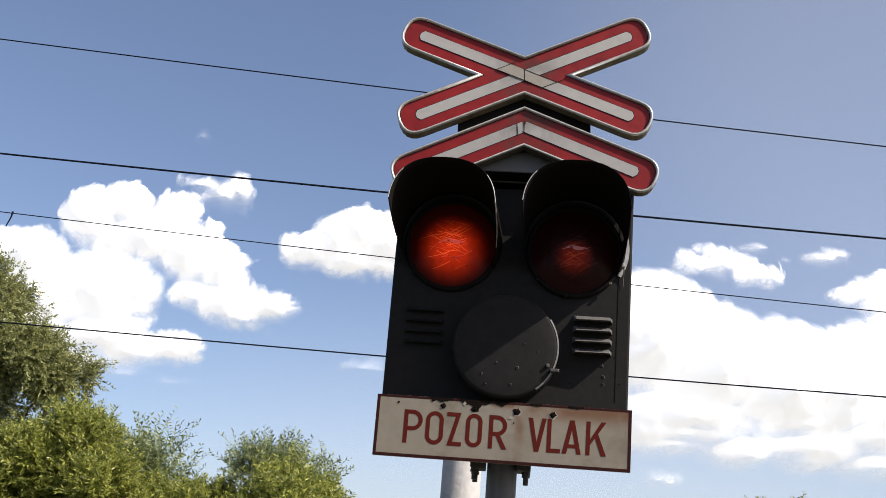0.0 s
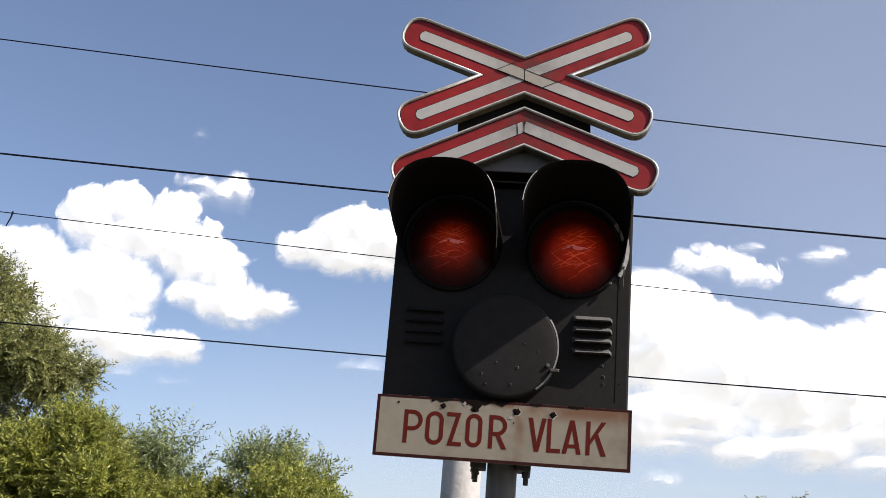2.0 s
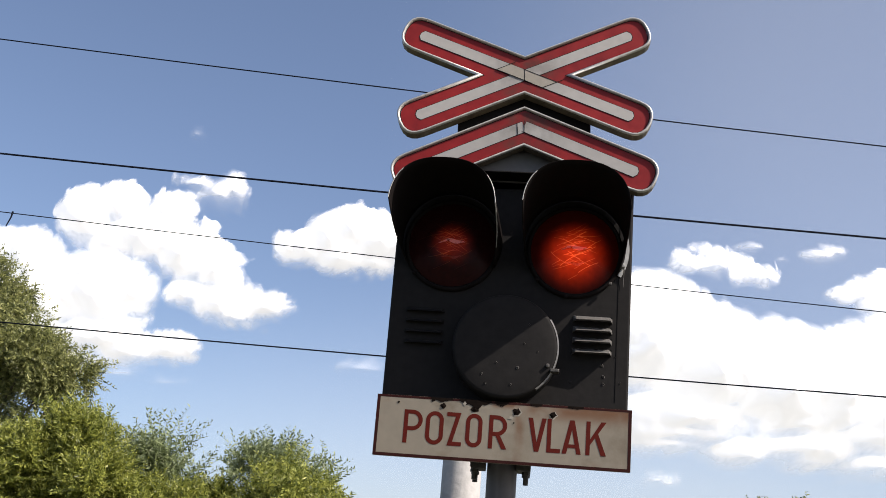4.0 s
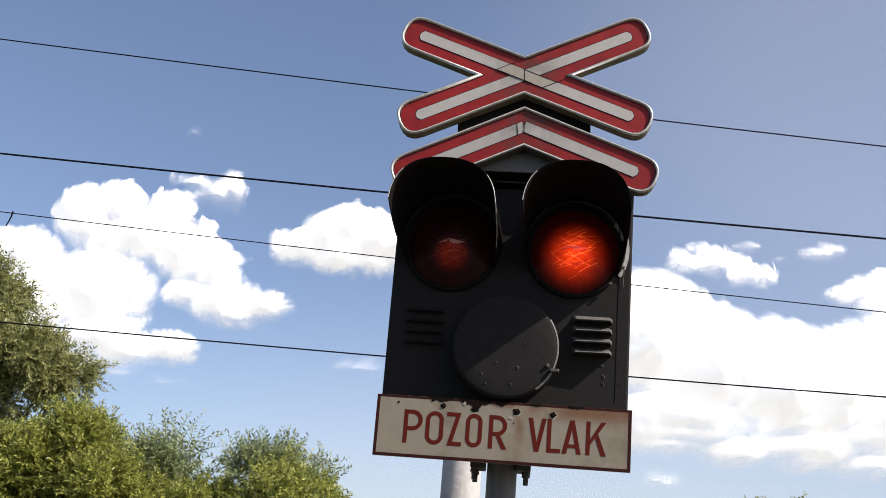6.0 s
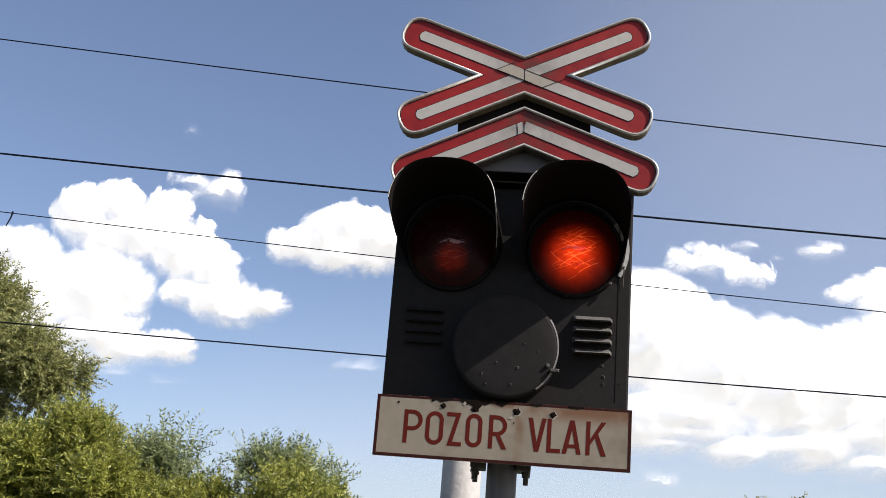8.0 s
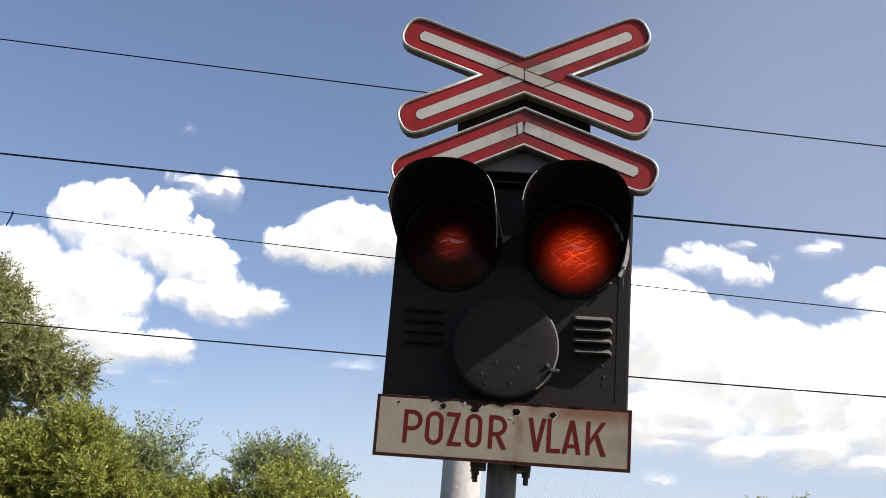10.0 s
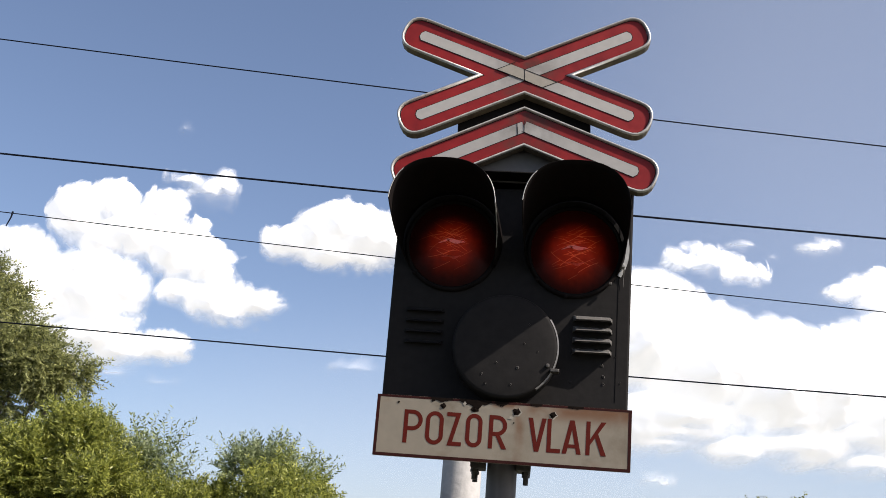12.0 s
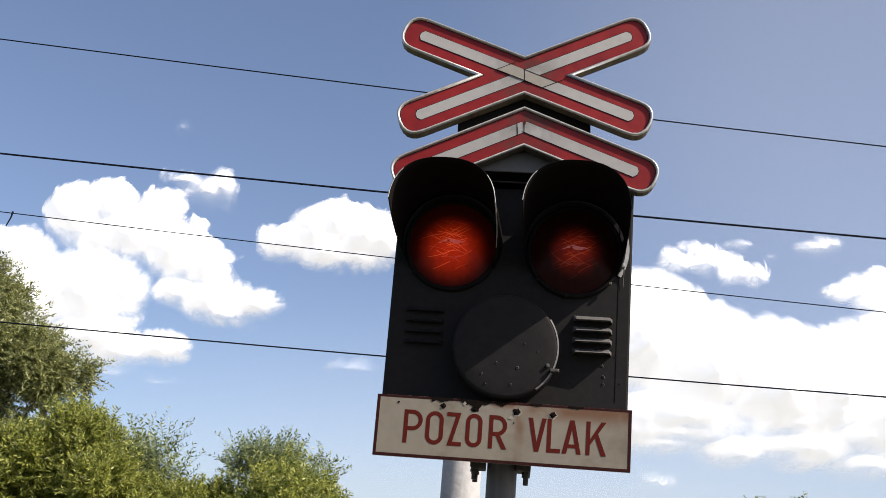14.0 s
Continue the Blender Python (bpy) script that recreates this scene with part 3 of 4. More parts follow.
def hood_mesh(dx, dz):
    """A half-open sheet steel tube cut aslant, thick at its edge, that keeps the sun off the lens."""
    bm = bmesh.new()
    n, depths = 40, np.linspace(-0.005, -0.262, 9)
    loop = [(0.137, y) for y in depths] + [(0.135, y) for y in depths[::-1]]
    rows = []
    for i in range(n + 1):
        row = []
        for r, y in loop:
            e = hood_end(y)
            row.append(bm.verts.new(hood_at(r, e + (180 - 2 * e) * i / n, y)))
        rows.append(row)
    for A, B in zip(rows, rows[1:]):
        for k in range(len(loop)):
            j = (k + 1) % len(loop)
            bm.faces.new((A[k], B[k], B[j], A[j]))
    bm.faces.new(rows[0])
    bm.faces.new(rows[-1])
    return lean(bm, dx, dz)


def lean(bm, dx, dz):
    """Bends a hood aside and up towards its mouth, as old hoods sit."""
    for v in bm.verts:
        k = -v.co.y / 0.262
        v.co.x += dx * k
        v.co.z += dz * k
    return bm


LETTERS = (("P", -0.2500, -0.2020), ("O", -0.1935, -0.1480), ("Z", -0.1405, -0.1005), ("O", -0.0910, -0.0490), ("R", -0.0320, 0.0140),
           ("V", 0.0670, 0.1130), ("L", 0.1155, 0.1500), ("A", 0.1540, 0.2020), ("K", 0.2135, 0.2640))


def stroke(path, w, y, bm, closed=False):
    """A painted line of even width along a path, mitred at its corners."""
    pts = [Vector(p) for p in path]
    n = len(pts)
    pairs = []
    for k, p in enumerate(pts):
        a = (p - pts[k - 1]).normalized() if k or closed else None
        b = (pts[(k + 1) % n] - p).normalized() if k < n - 1 or closed else None
        d = ((a or b) + (b or a)).normalized()
        m = Vector((-d.y, d.x))
        if a and b:
            m /= max(0.45, m.dot(Vector((-a.y, a.x))))
        pairs.append([bm.verts.new((q.x, y, q.y)) for q in (p + m * w / 2, p - m * w / 2)])
    for k in range(n if closed else n - 1):
        A, B = pairs[k], pairs[(k + 1) % n]
        bm.faces.new((A[0], B[0], B[1], A[1]))


def letter(ch, x0, x1, z0, z1, y, parent):
    """A narrow sign-painter's capital of even strokes."""
    W, H, s = x1 - x0, z1 - z0, 0.0104
    k = s / 2
    bm = bmesh.new()
    arc = lambda cx, cz, r, a0, a1: [(cx + r * math.cos(radians(a)), cz + r * math.sin(radians(a))) for a in np.linspace(a0, a1, 13)]
    if ch in "PR":
        low = 0.44 * H
        r = (H - k - low) / 2
        stroke([(k, 0), (k, H - k)] + arc(W - k - r, low + r, r, 90, -90) + [(s, low)], s, y, bm)
        if ch == "R":
            filled([(0.38 * W, low - k * 0.8), (W - s * 1.1, 0), (W + 0.001, 0), (0.38 * W + s * 1.15, low - k * 0.8)], y - 0.0001, bm)
    elif ch == "O":
        r = W / 2 - k
        stroke(arc(W / 2, H - k - r, r, 0, 180) + arc(W / 2, k + r, r, 180, 360), s, y, bm, True)
    elif ch == "Z":
        stroke([(0, H - k), (W - s, H - k), (s, k), (W, k)], s, y, bm)
    elif ch == "L":
        stroke([(k, H), (k, k), (W, k)], s, y, bm)
    elif ch in "VA":
        c = s * 1.08
        o = [(0, H), (c, H), (W / 2, 2.3 * s), (W - c, H), (W, H), (W / 2 + c * 0.5, 0), (W / 2 - c * 0.5, 0)]
        filled(o if ch == "V" else [(p, H - q) for p, q in o], y, bm)
        if ch == "A":
            stroke([(0.2 * W, 0.23 * H), (0.8 * W, 0.23 * H)], s * 0.9, y - 0.0001, bm)
    else:
        stroke([(k, 0), (k, H)], s, y, bm)
        filled([(s * 0.9, 0.28 * H), (s * 0.9, 0.45 * H), (W - s * 1.25, H), (W, H)], y - 0.0001, bm)
        filled([(0.40 * W, 0.60 * H), (W - s * 1.15, 0), (W + 0.001, 0), (0.40 * W + s * 0.9, 0.66 * H)], y - 0.0002, bm)
    bmesh.ops.translate(bm, verts=bm.verts, vec=(x0, 0, z0))
    part("letter", bm, LETTER, parent, "letter " + ch + " in faded red")


def build_sign():
    top = thing("warning_sign", "yellowed enamel plate lettered POZOR VLAK with red border and rust", "sign", pose(0, -0.030, -0.0060))
    plate = part("plate", block(-0.324, 0.327, -0.030, -0.022, 1.941, 2.098, 0.002), ENAMEL, top, "yellowed white enamel plate")
    o = [(-0.3235, 1.9415), (0.3265, 1.9415), (0.3265, 2.0975), (-0.3235, 2.0975)]
    i = [(-0.3155, 1.9490), (0.3185, 1.9490), (0.3185, 2.0915), (-0.3155, 2.0915)]
    part("border", ring_between(o, i, -0.0304, -0.0304), BORDER, top, "faded red border line")
    for ch, x0, x1 in LETTERS:
        letter(ch, x0, x1, 1.977, 2.062, -0.0306, top)
    for x, z, r in ((-0.152, 2.077, 0.008), (-0.07, 2.074, 0.011), (0.035, 2.074, 0.010), (0.128, 2.072, 0.009)):
        rng = random.Random(int(x * 1e4))
        ring = [(x + r * (0.7 + 0.5 * rng.random()) * math.cos(k * 0.5236), z + r * (0.6 + 0.5 * rng.random()) * math.sin(k * 0.5236)) for k in range(12)]
        if x > 0:
            part("enamel_chip", filled([(x + (a - x) * 1.22 + 0.0015, z + (b - z) * 1.2 - 0.001) for a, b in ring], -0.0306), GRIMY, top, "pale chipped enamel")
        hole = part("bolt_hole", filled(ring, -0.0308), HOLE, top, "rusted ragged bolt hole")
        part("bolt", spin([(0, -0.034), (0.003, -0.0335), (0.0034, -0.0308)], 8, (x, 0, z)), HOLE, hole)
    rng = random.Random(4)
    for x0, x1, deep in ((-0.185, -0.128, 0.007), (-0.112, -0.028, 0.017), (-0.022, 0.014, 0.009), (0.07, 0.10, 0.004), (0.165, 0.205, 0.004)):
        n = 14
        lower = [(x0 + (x1 - x0) * k / n, 2.0935 - deep * math.sin(math.pi * k / n) * rng.uniform(0.45, 1.1)) for k in range(n + 1)]
        part("rust_bite", filled([(x1, 2.0976), (x0, 2.0976)] + lower, -0.0311), HOLE, top, "enamel flaked from the rusted top edge")
    for x, z, r in ((-0.268, 2.079, 0.004), (-0.18, 2.090, 0.0045), (-0.098, 2.086, 0.0052), (0.03, 2.045, 0.003), (0.022, 2.058, 0.006)):
        ring = [(x + r * rng.uniform(0.4, 1.3) * math.cos(k * 0.3307), z + r * rng.uniform(0.3, 1.1) * math.sin(k * 0.3307)) for k in range(19)]
        part("enamel_chip", filled(ring, -0.0313), HOLE if r < 0.005 else GRIMY, top, "flaked spot in the enamel")
    for x in (-0.2, 0.2):
        part("strap", block(x - 0.015, x + 0.015, -0.022, 0.030, 2.0, 2.06, 0.002), DARK_STEEL, top)


# ---- the pale pole behind ----
def build_pole():
    top = thing("concrete_pole", "whitewashed round concrete pole standing behind the signal", "pole", pose(-0.178, 1.5, 0))
    part("shaft", spin([(0.0, 0.0), (0.080, 0.0), (0.0765, 1.9), (0.074, 2.97), (0.066, 2.985), (0.0, 2.99)], 40, axis="z"), WHITE_POLE, top, "", True)
    band = part("clamp_band", spin([(0.0765, 1.897), (0.0805, 1.898), (0.0805, 1.926), (0.0765, 1.927)], 40, axis="z"), DARK_STEEL, top, "dark steel clamp band")
    part("bolt", block(-0.118, -0.076, -0.03, 0.01, 1.894, 1.930, 0.005), DARK_STEEL, band)
    part("nut", spin([(0.0, 1.926), (0.008, 1.927), (0.008, 1.939), (0.0, 1.940)], 6, (-0.1, -0.01, 0), axis="z"), DARK_STEEL, band)


# ---- overhead wires ----
def build_wires():
    rows = (("upper carrying wire", 7.631, 6.543, 6.764, 3.869, 0.0078), ("thick feeder wire", 6.156, 6.248, 5.683, 3.829, 0.0115),
            ("thin contact wire", 5.442, 6.105, 4.859, 3.799, 0.0055), ("lower wire", 4.153, 5.848, 3.947, 3.765, 0.0078))
    for label, za, xa, zb, xb, r in rows:
        pts = []
        slope = (zb - za) / (xb + xa)
        for k in range(41):
            x = -40 + 2 * k
            pts.append((x, 9.0, za + slope * (x + xa) + 0.0008 * ((x + 1.2) ** 2 - 25)))
        ob = part("overhead_wire", tube(pts, r, n=6), WIRE)
        tagged(ob, label + " of twisted dark metal strung over the railway", "wire", "overhead wires")
        if "contact" in label:
            part("dropper", tube([(-5.95, 9.0, 5.452), (-5.96, 9.0, 5.38), (-6.0, 9.0, 5.27)], 0.012, 0.006, n=6), WIRE, ob, "short dropper hanging from the wire")


# ---- plants ----
def leaf_cloud(name, rng, shoots, length, leaf, width, per, mat, parent, droop=0.0):
    """Leafy shoots as one mesh: every leaf a folded blade of four points on its twig."""
    unit = lambda a: a / np.linalg.norm(a, axis=-1, keepdims=True)
    base, d, grow = (np.array(col, float) for col in zip(*shoots))
    n = len(base)
    L = (length * (0.6 + 0.8 * rng.random(n)) * grow)[:, None]
    d = unit(d)
    side = unit(np.cross(d, rng.normal(size=(n, 3))))
    other = np.cross(d, side)
    bend = side * 0.25 * L + np.array([0, 0, -1.0]) * droop * L
    t = ((np.arange(per) + 0.6) / per)[None, :, None]
    p = base[:, None] + (d * L)[:, None] * t + bend[:, None] * t * t
    ang = (np.arange(per) % 2 * math.pi)[None, :] + rng.normal(size=(n, per)) * 0.45
    out = (side[:, None] * np.cos(ang)[..., None] + other[:, None] * np.sin(ang)[..., None]) * 0.9 + d[:, None] * (0.55 + 0.4 * t) + np.array([0, 0, -0.22])
    out = unit(out)
    lf = leaf * (0.65 + 0.6 * rng.random((n, per, 1))) * (1.05 - 0.35 * t)
    wv = unit(np.cross(out, rng.normal(size=(n, per, 3)))) * width * lf / leaf
    nrm = np.cross(out, wv) * 0.3
    blades = np.stack([p, p + out * lf * 0.42 + wv + nrm, p + out * lf, p + out * lf * 0.42 - wv + nrm], 2).reshape(-1, 3)
    k = np.arange(n * per)[:, None] * 4
    F = np.concatenate([k + [0, 1, 2], k + [0, 2, 3]]).tolist()
    w = side * 0.004
    mid, tip = base + d * L * 0.5 + bend * 0.25, base + d * L + bend
    twigs = np.stack([base - w, base + w, mid + w * 0.7, mid - w * 0.7, tip], 1).reshape(-1, 3)
    k = len(blades) + np.arange(n)[:, None] * 5
    F += (k + [0, 1, 2, 3]).tolist() + (k + [3, 2, 4]).tolist()
    V = np.concatenate([blades, twigs])
    me = bpy.data.meshes.new(name)
    me.from_pydata(V.tolist(), [], F)
    return part(name, me, mat, parent)


def clump(name, seed, c, r, n, length, leaf, width, per, mat, parent, up=0.5, droop=0.1, spikes=0):
    """Shoots spread over an uneven ball."""
    rng = np.random.default_rng(seed)
    sh = []
    size = np.array(r, float)
    knots = []
    for _ in range(11):
        v = rng.normal(size=3)
        v /= np.linalg.norm(v)
        knots.append(size * v * (0.35 + 0.6 * rng.random() ** 0.6))
    ball = 0.33 * size.min() + 0.03
    for _ in range(n):
        k = knots[rng.integers(len(knots))]
        v = rng.normal(size=3)
        v /= np.linalg.norm(v)
        p = k + v * ball * rng.random() ** 0.4
        sh.append((p, v * 0.7 + k / size * 0.5 + np.array([0, 0, up]) + rng.normal(size=3) * 0.25, 0.8))
    for _ in range(spikes):
        v = rng.normal(size=3) * np.array([1, 1, 0.3]) + np.array([0, 0, 0.9])
        v /= np.linalg.norm(v)
        sh.append((np.array(r) * v * 0.8, np.array([v[0] * 0.7, v[1] * 0.5, 0.9]) + rng.normal(size=3) * 0.2, 1.25))
    ob = leaf_cloud(name, rng, sh, length, leaf, width, per, mat, parent, droop)
    ob.location = c
    return ob


SWAYING = []
# how far the wind leans them along the railway: seconds, metres
SHOOTS_LEAN = ((0, -0.15), (0.5, -0.122), (1, -0.086), (1.5, 0), (2, -0.007), (2.5, -0.007), (3, -0.086), (5.5, 0.086), (6, 0.1), (6.5, 0.079), (7, 0.093), (7.5, 0.086), (8, 0.086), (10.3, -0.158), (10.5, -0.186), (11, -0.279), (11.5, -0.208), (12, -0.179), (12.5, -0.15), (13, -0.158), (13.5, -0.179), (14, -0.215))
SHRUB_LEAN = ((0, 0.02), (0.5, 0), (1, 0), (1.5, 0.003), (2, -0.014), (2.5, 0.027), (3, 0.007), (5.5, 0.02), (6, -0.014), (6.5, 0.027), (7, 0.02), (7.5, 0.061), (8, 0.095), (10.3, 0.075), (10.5, 0.081), (11, 0.027), (11.5, -0.027), (12, -0.081), (12.5, -0.081), (13, -0.081), (13.5, -0.088), (14, -0.014))
TREE_LEAN = ((0, -0.008), (0.5, 0), (1, 0), (1.5, 0), (2, 0), (2.5, 0.017), (3, 0.017), (5.5, 0.025), (6, 0), (6.5, -0.033), (7, -0.066), (7.5, -0.075), (8, -0.116), (10.3, -0.091), (10.5, -0.091), (11, -0.091), (11.5, -0.091), (12, -0.066), (12.5, -0.075), (13, -0.091), (13.5, -0.075), (14, -0.066))


def lean_at(table, t):
    return float(np.interp(t, [a for a, _ in table], [b for _, b in table]))


def plant(name, label, category, foot, clumps, mat, seed, length, leaf, width, per, density, trunk, group="", up=0.5, droop=0.1, spikes=0, wind=None):
    top = thing(name, label, category, pose(*foot), group)
    rng = random.Random(seed)
    for i, (x, y, z, rx, ry, rz, *thin) in enumerate(clumps):
        c = (x - foot[0], y - foot[1], z - foot[2])
        n = int(density * (rx * ry + ry * rz + rx * rz) / 3 * (thin[0] if thin else 0.2 if z < 1.9 else 1.0))
        ob = clump("foliage", seed * 31 + i, c, (rx, ry, rz), n, length, leaf, width, per, thin[1] if len(thin) > 1 else mat, top, up, droop, spikes if z + rz > 2.55 else 0)
        SWAYING.append((ob, Vector(c), seed * 1.7 + i * 0.9, rz, wind, 0.25 if z < 1.9 else 1.0))
        j = Vector((rng.uniform(-.2, .2), rng.uniform(-.2, .2), 0)) * trunk * 4
        mid = Vector(c) * 0.55 + j
        part("limb", tube([(j.x * 0.5, j.y * 0.5, 0), (mid.x * 0.6, mid.y * 0.6, mid.z * 0.6), mid, Vector(c) * 0.85 + j * 0.3, Vector(c) + Vector((0, 0, rz * 0.3))], trunk * (1 if i == 0 else 0.6), trunk * 0.12, n=7), BARK, top, "", True)
    return top


def build_plants():
    kw = dict(length=0.27, leaf=0.058, width=0.0105, per=20, density=5200, trunk=0.03, spikes=60, droop=0.16)
    plant("shrub", "yellow-green leafy shrub in full summer leaf beside the railway", "shrub", (-4.6, 8.2, 0),
          [(-4.42, 8.2, 2.58, 0.46, 0.5, 0.42), (-4.95, 8.1, 2.40, 0.40, 0.5, 0.40), (-5.35, 8.1, 2.35, 0.5, 0.5, 0.42), (-4.05, 8.0, 2.25, 0.36, 0.45, 0.36), (-4.08, 8.3, 2.52, 0.18, 0.3, 0.26, 0.28, LEAF_SHOOT), (-4.7, 8.2, 1.5, 1.0, 0.7, 0.8)], LEAF_BUSH, 3, group="railway shrubs", **kw)
    plant("shrub", "pale slender leafy shoots rising above the shrubs", "shrub", (-3.6, 8.6, 0),
          [(-3.64, 8.6, 2.66, 0.26, 0.25, 0.32, 0.36), (-3.95, 8.6, 2.45, 0.20, 0.25, 0.26, 0.36), (-3.35, 8.5, 2.35, 0.24, 0.3, 0.26, 0.36), (-3.6, 8.6, 1.7, 0.6, 0.5, 0.7)], LEAF_SHOOT, 5, group="railway shrubs",
          length=0.32, leaf=0.066, width=0.0115, per=20, density=5200, trunk=0.02, up=0.9, spikes=30, droop=0.14, wind=SHOOTS_LEAN)
    plant("shrub", "low yellow-green shrub between taller ones", "shrub", (-3.3, 8.0, 0),
          [(-3.45, 8.0, 2.22, 0.42, 0.4, 0.30), (-2.98, 8.1, 2.13, 0.30, 0.4, 0.30), (-3.2, 8.0, 1.4, 0.7, 0.5, 0.7)], LEAF_BUSH, 8, group="railway shrubs", **kw)
    plant("shrub", "bright green rounded shrub with feathery narrow leaves", "shrub", (-2.2, 8.0, 0),
          [(-2.18, 7.9, 2.28, 0.40, 0.45, 0.34), (-1.98, 7.9, 2.16, 0.30, 0.4, 0.30), (-2.64, 8.4, 2.50, 0.26, 0.3, 0.36, 0.28, LEAF_SHOOT), (-2.40, 8.4, 2.60, 0.20, 0.3, 0.26, 0.28, LEAF_SHOOT), (-2.10, 8.5, 2.44, 0.26, 0.3, 0.32, 0.26, LEAF_SHOOT), (-1.82, 8.3, 2.16, 0.20, 0.3, 0.36, 0.26, LEAF_SHOOT), (-2.2, 8.0, 1.4, 0.7, 0.6, 0.8)], LEAF_BUSH, 12, group="railway shrubs", wind=SHRUB_LEAN, **kw)
    plant("tree", "tall olive-green tree with a drooping uneven crown", "tree", (-9.6, 14.3, 0),
          [(-9.4, 14.3, 5.15, 1.3, 1.2, 1.0, 0.8), (-8.3, 14.0, 5.0, 0.8, 0.9, 0.62), (-7.75, 14.0, 4.6, 0.58, 0.8, 0.52), (-7.35, 14.0, 4.38, 0.40, 0.4, 0.30), (-6.97, 14.0, 4.46, 0.36, 0.35, 0.13), (-7.7, 14.2, 3.85, 0.55, 0.8, 0.36, 0.2), (-8.5, 14.2, 4.0, 0.55, 0.8, 0.4, 0.18), (-9.0, 14.4, 5.7, 0.75, 0.9, 0.66), (-8.6, 14.2, 3.2, 1.0, 1.0, 0.8, 0.3)], LEAF_TREE, 21,
          length=0.38, leaf=0.080, width=0.0175, per=17, density=1550, trunk=0.10, droop=0.32, up=0.2, spikes=40, wind=TREE_LEAN)
    plant("tree", "far dark green tree whose tips just show", "tree", (7.6, 30, 0),
          [(7.86, 30, 4.62, 0.20, 0.4, 0.36), (6.7, 30, 3.9, 0.7, 0.8, 0.75), (8.6, 30, 3.7, 0.8, 0.8, 0.8)], LEAF_TREE, 33, length=0.4, leaf=0.12, width=0.03, per=10, density=500, trunk=0.09)


# ---- clouds: places in thousandths of their distance, right and up from the line of sight ----
FAR = 2400.0


def value_noise(x, y, seed):
    rng = np.random.default_rng(seed)
    tab = rng.random((256, 256))
    xi, yi = np.floor(x).astype(int), np.floor(y).astype(int)
    fx, fy = x - xi, y - yi
    fx, fy = fx * fx * (3 - 2 * fx), fy * fy * (3 - 2 * fy)
    a, b = tab[xi % 256, yi % 256], tab[(xi + 1) % 256, yi % 256]
    c, d = tab[xi % 256, (yi + 1) % 256], tab[(xi + 1) % 256, (yi + 1) % 256]
    return (a * (1 - fx) + b * fx) * (1 - fy) + (c * (1 - fx) + d * fx) * fy


def fractal(x, y, seed, octaves=5, puff=False):
    out, amp, tot = 0, 1.0, 0
    for k in range(octaves):
        c, q = math.cos(0.7 * k + 0.4), math.sin(0.7 * k + 0.4)
        v = value_noise((x * c - y * q) * 2 ** k + 37 * k, (x * q + y * c) * 2 ** k + 11 * k, seed + k)
        out = out + amp * ((1 - np.abs(2 * v - 1)) if puff else v)
        tot += amp
        amp *= 0.55
    return out / tot


